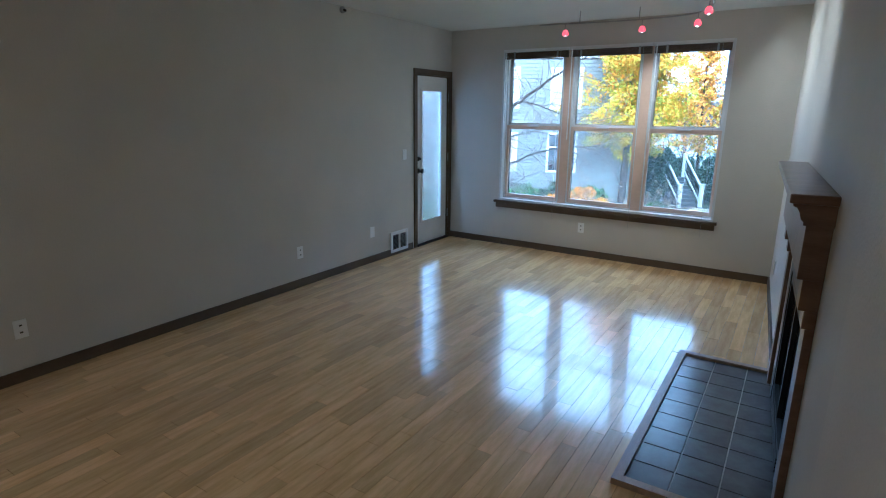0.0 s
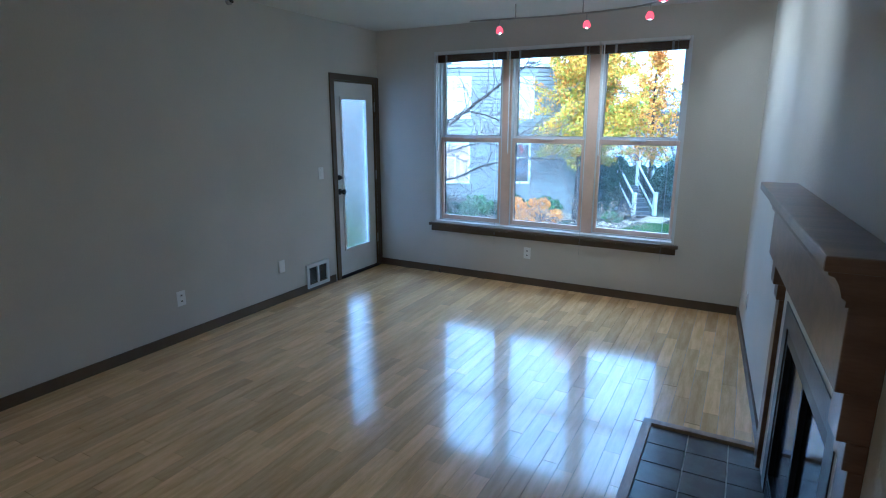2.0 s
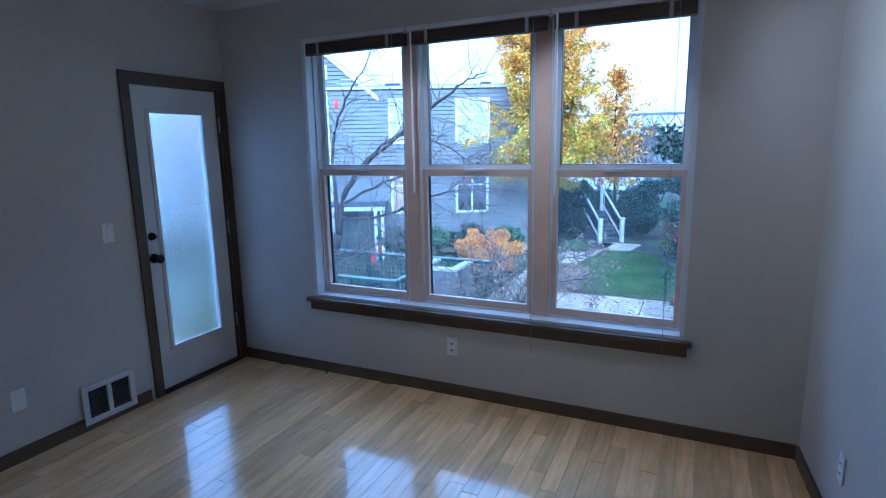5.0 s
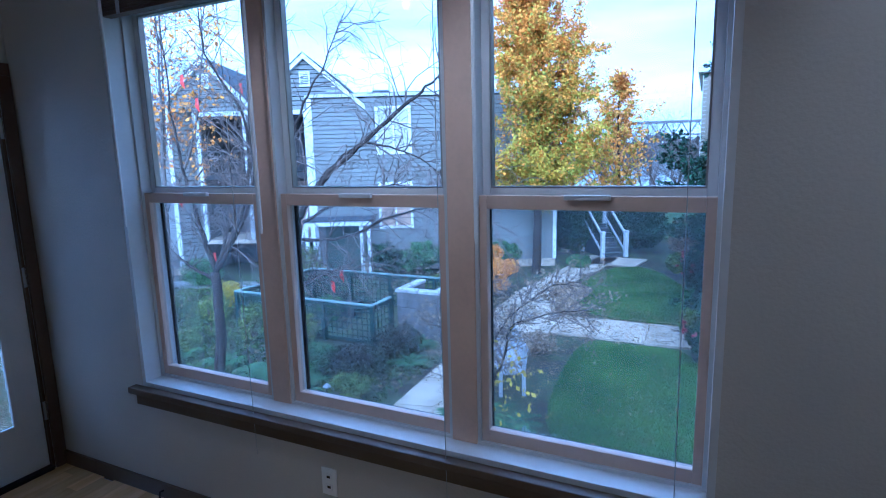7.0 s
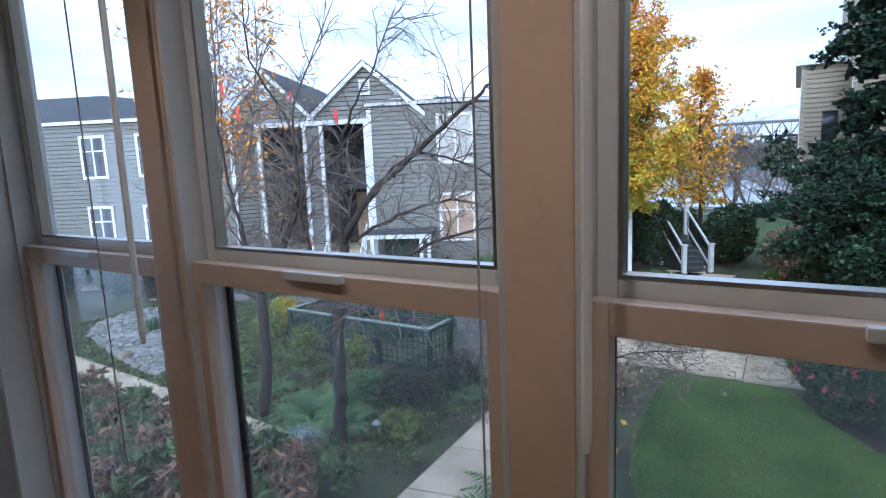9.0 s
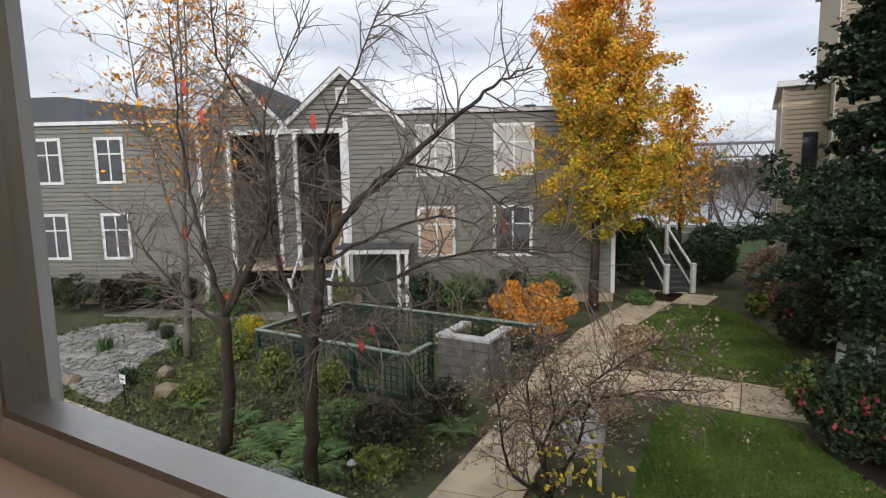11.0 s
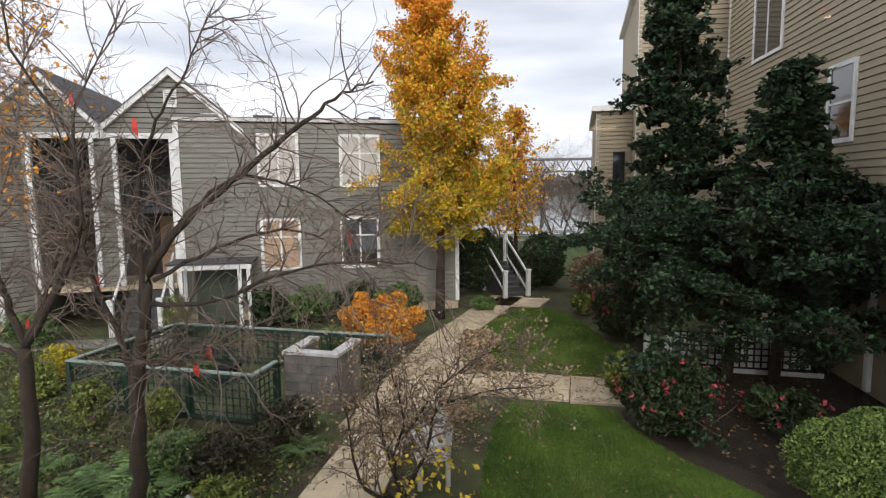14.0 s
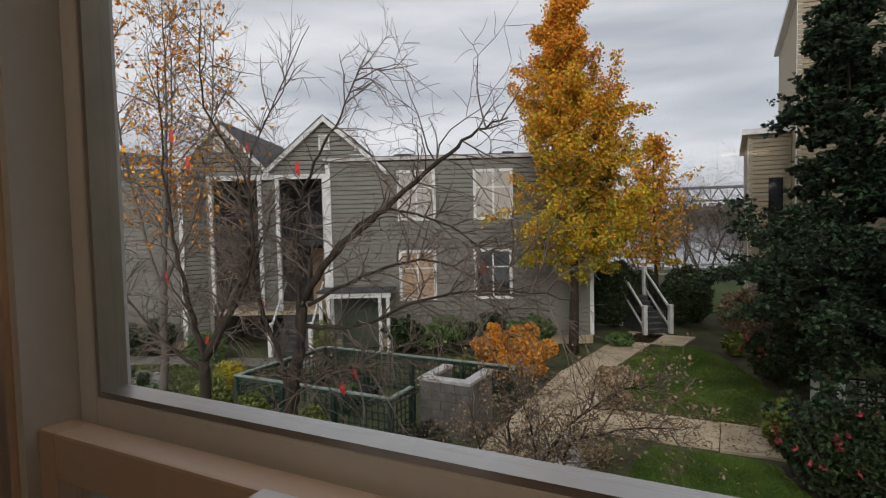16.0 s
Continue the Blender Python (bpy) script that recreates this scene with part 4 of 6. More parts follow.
def grass(name, poly, n, seed, h=0.05):
    q = scatter(poly, n, seed)
    g = np.random.default_rng(seed)
    n = len(q)
    a = g.uniform(0, 2 * np.pi, n)
    w = 0.008
    hh = h * g.uniform(0.5, 1.4, n)
    lean = g.normal(0, 0.025, (n, 2))
    z = np.full(n, G - 0.005)
    V = np.stack([np.c_[q[:, 0] - w * np.cos(a), q[:, 1] - w * np.sin(a), z], np.c_[q[:, 0] + w * np.cos(a), q[:, 1] + w * np.sin(a), z], np.c_[q + lean, z + hh]], 1).reshape(-1, 3)
    F = [(3 * i, 3 * i + 1, 3 * i + 2) for i in range(n)]
    return tagged(raw(name, [tuple(v) for v in V], F, M_GRASS, label="short green lawn grass"), kind="stuff")


# Darker than the other soil: conifer shade is put into this colour.
M_SOIL = mat("soil_with_shade", (0.045, 0.033, 0.022), 0.95, var=0.3, scale=3, bump=0.9, bscale=30, color2=(0.022, 0.016, 0.011))
outline("mulch_bed", curve2([(-0.55, 16.75), (-0.2, 15.75), (0.45, 14.8), (1.5, 13.75), (2.45, 12.2), (4.6, 12.2), (4.5, 20.5), (0.3, 21.2), (-0.25, 19.0), (-0.3, 18.6), (-0.3, 17.0)]), G - 0.012, M_SOIL, "bare dark soil with conifer shade put into its colour")
grass("grass", LAWN1, 170000, 3, 0.042)
grass("grass", LAWN2, 70000, 4, 0.042)
BED = [(-19, 11.8), (-5.4, 11.2), (-5.3, 14.4), (-11, 14.4), (-11.6, 18), (-14, 19.5), (-19, 16)]
q = scatter(BED, 30000, 11)
cards("moss_tufts", np.c_[q, np.full(len(q), G - 0.01)] + np.random.default_rng(2).normal(0, 0.015, (len(q), 3)), 0.05, M_MOSS, label="low green moss and seedlings on the soil", seed=12, up=(0, 0, 0.8), kind="stuff")
for k, (poly, n) in enumerate(((BED, 2200), (LAWN1, 260), (LAWN2, 320), ([(-5.6, 15), (-3.4, 15), (-3.4, 21), (-0.5, 18.6), (-0.5, 17), (-3.6, 17)], 1500), ([(-5.4, 15.2), (-3.6, 14.2), (-2.9, 14.5), (-2.6, 18.5), (-5.4, 18.5)], 900), ([(-5.5, 20), (-4.2, 20), (-3.2, 27), (-5, 27)], 500), ([(-0.4, 16.5), (3, 13), (4, 20), (0, 21)], 900))):
    q = scatter(poly, n * 3, 20 + k)[:n]
    cards("fallen_leaves", np.c_[q, np.full(len(q), G + (0.03 if k in (1, 2) else 0.012))], 0.042, M_LITTER, label="small fallen brown and yellow leaves", seed=30 + k, flat=0.85, kind="stuff")
RIVER = curve2([(-13.0, 11.9), (-17.6, 13.0), (-18.6, 15.2), (-16.5, 16.3), (-14.9, 15.5), (-14.3, 13.9), (-12.6, 12.3)])
outline("gravel_bed", RIVER, G + 0.005, M_STONE, "bed of grey river gravel")


def stone_mesh(bm, c, r, g, flat=0.5):
    o = bmesh.ops.create_icosphere(bm, subdivisions=1, radius=1.0)
    s = np.array([r * g.uniform(0.7, 1.3), r * g.uniform(0.7, 1.3), r * flat * g.uniform(0.7, 1.2)])
    a = g.uniform(0, 6.28)
    for v in o["verts"]:
        p = np.array(v.co) * s * (1 + g.normal(0, 0.08))
        v.co = (c[0] + p[0] * math.cos(a) - p[1] * math.sin(a), c[1] + p[0] * math.sin(a) + p[1] * math.cos(a), c[2] + p[2])


g = np.random.default_rng(5)
q = scatter(RIVER, 2400, 51)
ico = bmesh.new()
bmesh.ops.create_icosphere(ico, subdivisions=1, radius=1.0)
iv = np.array([v.co[:] for v in ico.verts])
fi = [[v.index for v in f.verts] for f in ico.faces]
ico.free()
V, F = [], []
for i, (x, y) in enumerate(q):
    s = 0.05 * g.uniform(0.5, 1.9) * np.array([g.uniform(0.8, 1.3), g.uniform(0.8, 1.3), 0.5])
    V += [tuple(c) for c in iv * s * g.uniform(0.85, 1.1, (len(iv), 1)) + (x, y, G + 0.02)]
    F += [[a + i * len(iv) for a in t] for t in fi]
tagged(raw("river_gravel", V, F, M_STONE, label="grey and tan river pebbles"), kind="stuff")
for k in range(26):
    x, y = q[k * 17]
    bm = bmesh.new()
    stone_mesh(bm, (0, 0, 0), 0.24, g, 0.18)
    st_ = part("flagstone", bm, M_STONE, m=pose(x, y, G + 0.03))
    tagged(st_, "flat grey stepping stone in the gravel bed", "stone", "stones of the gravel bed")
for x, y, r in ((-13.2, 15.6, 0.38), (-12.7, 13.4, 0.26), (-11.7, 12.75, 0.25), (-13.6, 16.6, 0.2), (-14.2, 12.2, 0.2)):
    bm = bmesh.new()
    stone_mesh(bm, (0, 0, 0), r, g, 0.75)
    tagged(part("boulder", bm, M_ROCK, m=pose(x, y, G + r * 0.3)), "rounded tan boulder beside the gravel bed", "stone", "boulders")

# ---- garden things ----
def trellis(name, x0, y0, x1, y1, zb, zt, label, group="", first=0):
    """A green lattice fence bay from one corner to the next."""
    d = math.hypot(x1 - x0, y1 - y0)
    m = pose(x0, y0, 0, 0, 0, math.degrees(math.atan2(y1 - y0, x1 - x0)))
    t = thing(name, m, label, "fence", group)
    part("top_rail", B(-0.05 + 0.055 * first, d + 0.05 - 0.06 * first, -0.05, 0.05, zt - 0.035, zt, bevel=0.006), M_GREENTOP, t, "weathered pale green cap rail")
    part("lower_rail", B(0.05, d - 0.05, -0.02, 0.02, zb + 0.06, zb + 0.13), M_GREEN, t)
    part("upper_rail", B(0.05, d - 0.05, -0.02, 0.02, zt - 0.12, zt - 0.04), M_GREEN, t)
    n = max(1, round(d / 1.5))
    for i in range(first, n + 1):
        s = d * i / n
        part("post", B(s - 0.045, s + 0.045, -0.045, 0.045, zb, zt - 0.04), M_GREEN, t)
    k = int(d / 0.14)
    for i in range(1, k):
        s = d * i / k
        part("batten", B(s - 0.013, s + 0.013, -0.012, 0.0, zb + 0.13, zt - 0.12), M_GREEN, t)
    for j in range(5):
        z = zb + 0.13 + (zt - zb - 0.25) * (j + 0.5) / 5
        part("cross_batten", B(0.05, d - 0.05, 0.0, 0.012, z - 0.013, z + 0.013), M_GREEN, t)
    return t


FX0, FX1, FY_0, FY_1 = -11.1, -7.03, 14.62, 17.65
FT = G + 0.97
for i, a in enumerate(((FX0, FY_0, FX1, FY_0), (FX1, FY_0 + 0.06, FX1, 15.44), (FX0, FY_0 + 0.06, FX0, FY_1 - 0.06), (FX0, FY_1, FX1 + 1.4, FY_1))):
    trellis("trellis_fence", *a, G, FT, "dark green lattice fence with a pale green cap", "fence round the light well", int(i in (1, 2)))
structure("light_well", B(FX0 + 0.1, FX1 - 0.1, FY_0 + 0.1, FY_1 - 0.1, G - 0.02, G + 0.0), M_DIRT, "dark soil inside the lattice fence")
tagged(part("light_well_box", B(-9.3, -8.8, 16.4, 16.9, G, G + 0.35, bevel=0.02), M_BLACK), "dark metal box inside the fenced well", "box")

pl = thing("masonry_planter", pose(0, 0, 0), "grey block planter walls with a whitewashed cap", "planter")
PX0, PX1, PY0, PY1, PT = -6.9, -5.78, 15.5, 16.6, -1.45
for nm, a in (("wall_core", (PX0 + 0.03, PX1 - 0.03, PY0 + 0.03, PY0 + 0.19)), ("wall_core", (PX1 - 0.19, PX1 - 0.03, PY0 + 0.19, PY1)), ("wall_core", (PX0 + 0.03, PX0 + 0.19, PY0 + 0.19, PY1))):
    part(nm, B(*a, G, PT - 0.07), M_BLOCK, pl, "grey block wall")
part("cap", B(PX0 - 0.03, PX1 + 0.03, PY0 - 0.03, PY0 + 0.2, PT - 0.07, PT, bevel=0.015), M_CAP, pl, "whitewashed cap")
part("cap", B(PX1 - 0.2, PX1 + 0.03, PY0 + 0.2, PY1 + 0.03, PT - 0.07, PT, bevel=0.015), M_CAP, pl, "whitewashed cap")
part("cap", B(PX0 - 0.03, PX0 + 0.2, PY0 + 0.2, PY1 + 0.03, PT - 0.07, PT, bevel=0.015), M_CAP, pl, "whitewashed cap")


def bench():
    t = thing("garden_bench", pose(-3.85, 13.75, G, 0, 0, -62), "weathered grey slatted garden bench beside the walk", "bench")
    for k in range(5):
        part("seat_slat", B(-0.7, 0.7, 0.02 + 0.09 * k, 0.09 + 0.09 * k, 0.43, 0.455, bevel=0.004), M_CAP, t, "grey seat slat")
    for k in range(4):
        part("back_slat", B(-0.7, 0.7, 0.48 + 0.012 * k, 0.50 + 0.012 * k, 0.52 + 0.1 * k, 0.6 + 0.1 * k, bevel=0.004), M_CAP, t, "grey back slat")
    for s in (-0.62, 0.62):
        part("leg", B(s - 0.03, s + 0.03, 0.03, 0.09, 0, 0.43), M_CAP, t)
        part("leg", B(s - 0.03, s + 0.03, 0.44, 0.5, 0, 0.93), M_CAP, t)
        part("armrest", B(s - 0.035, s + 0.035, 0.0, 0.5, 0.62, 0.65, bevel=0.004), M_CAP, t)
    return t


bench()


def rail_stairs(name, x, y, rz, w, steps, label):
    t = thing(name, pose(x, y, G, 0, 0, rz), label, "stairs")
    for k in range(steps):
        part("step", B(-w / 2, w / 2, 0.24 * k, 0.24 * k + 0.25, 0, 0.17 * (k + 1) - 0.035), M_SLATE, t, "dark riser")
        part("tread", B(-w / 2, w / 2, 0.24 * k - 0.03, 0.24 * k + 0.24, 0.17 * (k + 1) - 0.035, 0.17 * (k + 1)), M_TREAD, t, "grey worn tread")
    top = 0.24 * steps
    for s in (-w / 2 - 0.08, w / 2 + 0.08):
        part("newel_post", B(s - 0.075, s + 0.075, -0.18, -0.03, 0, 1.02, bevel=0.01), M_GTRIM, t, "white newel post")
        part("post_cap", B(s - 0.095, s + 0.095, -0.2, -0.01, 1.02, 1.07, bevel=0.01), M_GTRIM, t, "white post cap")
        part("newel_post", B(s - 0.075, s + 0.075, top, top + 0.15, 0, 0.17 * steps + 1.12, bevel=0.01), M_GTRIM, t, "white newel post")
        for dz in (0.88, 0.2):
            bm = bmesh.new()
            q = [(-0.05, dz), (top, 0.17 * steps + dz), (top, 0.17 * steps + dz + 0.09), (-0.05, dz + 0.09)]
            a = [bm.verts.new((s - 0.03, yy, z)) for yy, z in q]
            b = [bm.verts.new((s + 0.03, yy, z)) for yy, z in q]
            bm.faces.new(a), bm.faces.new(b[::-1])
            for i in range(4):
                bm.faces.new((a[i], b[i], b[(i + 1) % 4], a[(i + 1) % 4]))
            part("handrail", bm, M_GTRIM, t, "white sloping rail")
        for k in range(steps * 2):
            yy = 0.05 + 0.12 * k
            z = 0.17 / 0.24 * yy
            part("baluster", B(s - 0.012, s + 0.012, yy, yy + 0.024, z + 0.25, z + 0.88), M_BLACK, t, "dark baluster")
    return t


rail_stairs("garden_stairs", -3.73, 27.3, 36, 0.85, 7, "grey garden steps with white posts and sloping white rails")

# porch with white lattice by the beige building
po = thing("lattice_porch", pose(0, 0, 0), "small white porch with a dark framed lattice skirt", "porch")
part("deck", B(1.9, 4.3, 19.6, 21.6, -1.95, -1.85), M_GTRIM, po, "white porch deck edge")
for x, y, h in ((0.3, 20.2, 1.15), (0.72, 19.75, 0.95), (1.95, 19.55, 1.2)):
    part("newel_post", B(x - 0.08, x + 0.08, y - 0.08, y + 0.08, G, G + h, bevel=0.01), M_GTRIM, po, "white porch post")
    part("post_cap", B(x - 0.1, x + 0.1, y - 0.1, y + 0.1, G + h, G + h + 0.05, bevel=0.01), M_GTRIM, po, "white post cap")
for x0, y0, x1, y1 in ((0.8, 19.7, 1.9, 19.6), (2.05, 19.55, 3.7, 19.65)):
    d = math.hypot(x1 - x0, y1 - y0)
    m = pose(x0, y0, 0, 0, 0, math.degrees(math.atan2(y1 - y0, x1 - x0)))
    part("lattice_back", B(0, d, 0.03, 0.05, -2.5, -1.75), M_GTRIM, po, "pale boards behind the lattice", m)
    bm = bmesh.new()
    for k in range(int(d / 0.15) + 1):
        box(bm, 0.15 * k, 0.15 * k + 0.035, 0.0, 0.02, -2.5, -1.7)
    for k in range(6):
        box(bm, 0, d, -0.015, 0.0, -2.5 + 0.15 * k, -2.465 + 0.15 * k)
    ob = part("lattice", bm, M_BLACK, po, "dark lattice strips", m)
part("base_board", B(1.9, 3.9, 19.5, 19.54, G + 0.0, -2.5), M_GTRIM, po, "white base board")
rs = part("handrail", tube(bmesh.new(), [(0.4, 20.1, -1.55), (1.9, 19.7, -1.2)], 0.035, 6), M_GTRIM, po, "white sloping rail")

lt = thing("path_light", pose(-6.25, 11.9, G), "small round metal path light on a stake", "lamp")
part("stake", tube(bmesh.new(), [(0, 0, 0), (0, 0, 0.28)], 0.012, 6), M_BLACK, lt)
part("hood", tube(bmesh.new(), [(0, 0, 0.26), (0, 0, 0.28), (0, 0, 0.33)], [0.07, 0.075, 0.02], 12), M_STEEL, lt, "round metal hood")
sg = thing("garden_sign", pose(-11.9, 12.0, G), "small white tag sign on a stake", "sign")
part("stake", tube(bmesh.new(), [(0, 0, 0), (0, 0, 0.55)], 0.012, 5), M_BLACK, sg)
part("plate", B(-0.09, 0.09, -0.02, -0.01, 0.45, 0.62), M_GTRIM, sg, "white tag")
part("bar", B(-0.06, 0.06, -0.023, -0.0205, 0.52, 0.55), M_GREEN, sg, "dark bar of lettering")


# ---- plants ----
def limb(segs, p, d, length, r, g, depth, bend=0.25, droop=0.0, tips=None, split=3, step=5):
    """A crooked tapering branch with its own branches; segs collects polylines with their radii."""
    pts, rad = [Vector(p)], [r]
    d = Vector(d).normalized()
    for i in range(step):
        d = (d + Vector(g.normal(0, bend * 0.45, 3)) + Vector((0, 0, -droop))).normalized()
        pts.append(pts[-1] + d * (length / step))
        rad.append(r * (1 - 0.75 * (i + 1) / step) + 0.0015)
    segs.append((pts, rad))
    if tips is not None and depth <= 1:
        tips.extend(pts[1:])
    if depth > 0:
        for k in range(split):
            i = 1 + int(g.integers(0, step))
            a = d.orthogonal().normalized()
            a.rotate(Matrix.Rotation(g.uniform(0, 6.28), 3, d))
            nd = d * g.uniform(0.5, 1.0) + a * g.uniform(0.5, 0.9)
            limb(segs, pts[i], nd, length * g.uniform(0.45, 0.7), max(rad[i] * 0.6, 0.002), g, depth - 1, bend, droop, tips, split, step)


def fast_tubes(segs, sides=4):
    V, F = [], []
    for pts, rad in segs:
        base = len(V)
        for i, p in enumerate(pts):
            d = (pts[min(i + 1, len(pts) - 1)] - pts[max(i - 1, 0)]).normalized()
            a = d.orthogonal().normalized()
            b = d.cross(a)
            for k in range(sides):
                t = 2 * math.pi * k / sides
                V.append(tuple(p + rad[i] * (math.cos(t) * a + math.sin(t) * b)))
        for i in range(len(pts) - 1):
            for k in range(sides):
                q = base + i * sides
                F.append((q + k, q + (k + 1) % sides, q + sides + (k + 1) % sides, q + sides + k))
    return V, F


def bare_tree(name, base, limbs, seed, label, r0, material, twigs=26, depth=2, tlen=1.0, ribbon=0, droop=0.03, leaves=None):
    """A tree whose main limbs follow the given lines, with many crooked twigs on them."""
    g = np.random.default_rng(seed)
    t = thing(name, pose(*base), label, "tree", "trees of the garden")
    bm = bmesh.new()
    inv = Vector(base)
    small, tips = [], []
    for li, (line, ra, rb) in enumerate(limbs):
        pts = smooth([Vector(p) - inv for p in line], 5)
        pts = [p + Vector(g.normal(0, 0.012, 3)) for p in pts]
        n = len(pts)
        tube(bm, pts, [ra + (rb - ra) * i / (n - 1) for i in range(n)], 8 if li == 0 else 6)
        if li == 0:
            continue
        for k in range(twigs):
            i = int(g.integers(n // 6, n - 1))
            d = (pts[min(i + 1, n - 1)] - pts[i]).normalized()
            a = Vector(g.normal(0, 1, 3))
            a = (a - a.dot(d) * d).normalized()
            limb(small, pts[i], d * 0.5 + a * 0.8 + Vector((0, 0, 0.25)), tlen * g.uniform(0.4, 1.1), 0.011, g, depth, 0.35, droop, tips, 3)
    part("trunk", bm, material, t, "dark trunk and main limbs", smooth=True)
    V, F = fast_tubes(small, 3)
    ob = raw("twigs", V, F, M_TWIG, t, "fine bare twigs")
    ob["kind"] = "stuff"
    if leaves:
        n, size, mm, lab = leaves
        idx = g.integers(0, len(tips), n)
        P = np.array([tips[i][:] for i in idx]) + g.normal(0, 0.03, (n, 3))
        ob = cards("leaves", P, size, mm, t, lab, seed + 5)
        ob["kind"] = "stuff"
    for k in range(ribbon):
        p = tips[int(g.integers(0, len(tips)))]
        bm = bmesh.new()
        a = [bm.verts.new(p + Vector(v)) for v in ((-0.02, 0, 0), (0.02, 0.015, 0), (0.06, -0.015, -0.10), (0.02, 0.03, -0.22), (-0.04, 0, -0.13))]
        bm.faces.new(a)
        part("ribbon", bm, M_REDRIB, t, "red plastic ribbon tied to a twig")
    return t


A = 11.64
bare_tree("bare_tree", (-6.78, A, G), [
    ([(-6.78, A, G), (-6.72, A, -1.55), (-6.67, A, -0.84), (-6.5, A, -0.01)], 0.102, 0.08),
    ([(-6.5, A, -0.01), (-6.22, A - 0.05, 0.87), (-5.68, A, 1.41), (-5.11, A + 0.1, 1.86), (-4.36, A, 2.32), (-3.91, A, 2.61), (-3.46, A, 2.77)], 0.062, 0.008),
    ([(-6.67, A, -0.84), (-6.97, A + 0.1, -0.18), (-7.16, A, 0.48), (-7.26, A, 1.14), (-7.1, A + 0.3, 2.0)], 0.05, 0.008),
    ([(-5.92, A, 1.3), (-5.26, A + 0.2, 1.8), (-4.68, A + 0.3, 1.72), (-4.07, A + 0.3, 1.46), (-3.42, A + 0.3, 1.04)], 0.026, 0.004),
    ([(-6.34, A, 0.3), (-5.38, A - 0.2, 0.41), (-4.45, A - 0.3, 0.77), (-3.49, A - 0.3, 0.95), (-2.63, A - 0.3, 0.87)], 0.032, 0.004),
    ([(-6.5, A, -0.01), (-6.67, A + 0.2, 0.86), (-6.74, A + 0.3, 1.7), (-6.39, A + 0.3, 2.49), (-5.92, A + 0.3, 3.09), (-5.49, A + 0.3, 3.8)], 0.04, 0.005),
    ([(-6.3, A, 0.6), (-5.6, A + 0.5, 1.0), (-4.9, A + 0.8, 1.15), (-4.2, A + 1.0, 0.8), (-3.8, A + 1.1, 0.3)], 0.03, 0.004),
    ([(-6.6, A, -0.4), (-6.1, A - 0.3, -0.35), (-5.5, A - 0.5, -0.1), (-4.8, A - 0.6, 0.05)], 0.022, 0.003),
], 3, "bare garden tree with a long arching limb and small red ribbons", 0.1, M_BARK, twigs=32, depth=2, tlen=1.0, ribbon=3, droop=0.05)
C = 11.7
bare_tree("bare_tree", (-8.62, C, G), [
    ([(-8.62, C, G), (-8.48, C, -1.29), (-8.44, C, -0.38)], 0.102, 0.08),
    ([(-8.44, C, -0.38), (-8.73, C, 0.41), (-9.01, C, 1.28), (-9.21, C, 2.51), (-9.22, C, 4.2)], 0.055, 0.006),
    ([(-8.44, C, -0.38), (-7.98, C + 0.2, 0.59), (-7.75, C + 0.3, 1.5), (-7.8, C + 0.3, 2.44), (-8.21, C, 3.44), (-8.27, C, 4.6)], 0.055, 0.006),
    ([(-8.37, C, -0.29), (-7.61, C - 0.2, 0.45), (-7.02, C - 0.3, 1.35), (-7.06, C - 0.3, 2.4), (-6.6, C, 3.7)], 0.045, 0.005),
    ([(-8.57, C, -0.55), (-9.5, C + 0.1, -0.19), (-10.3, C, 0.5), (-11.0, C, 1.3)], 0.035, 0.004),
    ([(-8.44, C, -0.38), (-8.6, C + 0.6, 0.5), (-8.5, C + 0.9, 1.6), (-8.8, C + 1.0, 3.0)], 0.035, 0.004),
], 8, "bare multi-limbed garden tree with small red ribbons", 0.1, M_BARK, twigs=36, depth=2, tlen=1.1, ribbon=7, droop=0.02)
bare_tree("birch_tree", (-13.6, 14.6, G), [
    ([(-13.6, 14.6, G), (-13.5, 14.6, -1.0), (-13.4, 14.6, 0.4)], 0.1, 0.08),
    ([(-13.4, 14.6, 0.4), (-13.2, 14.6, 2.5), (-13.0, 14.6, 4.5), (-12.9, 14.5, 7.5)], 0.06, 0.008),
    ([(-13.45, 14.6, 0.0), (-14.2, 14.6, 2.0), (-14.8, 14.6, 4.0), (-15.1, 14.6, 6.8)], 0.05, 0.006),
    ([(-13.4, 14.6, 0.3), (-12.2, 14.6, 2.0), (-11.6, 14.6, 3.8), (-11.3, 14.6, 6.2)], 0.05, 0.006),
    ([(-13.4, 14.6, 0.6), (-13.8, 15.2, 3.0), (-14.0, 15.5, 5.6), (-14.1, 15.6, 7.6)], 0.04, 0.006),
], 14, "tall pale twiggy tree with a few yellow leaves", 0.1, M_PALE, twigs=50, depth=2, tlen=1.5, droop=-0.02, leaves=(2700, 0.07, M_GINK, "scattered yellow leaves"))
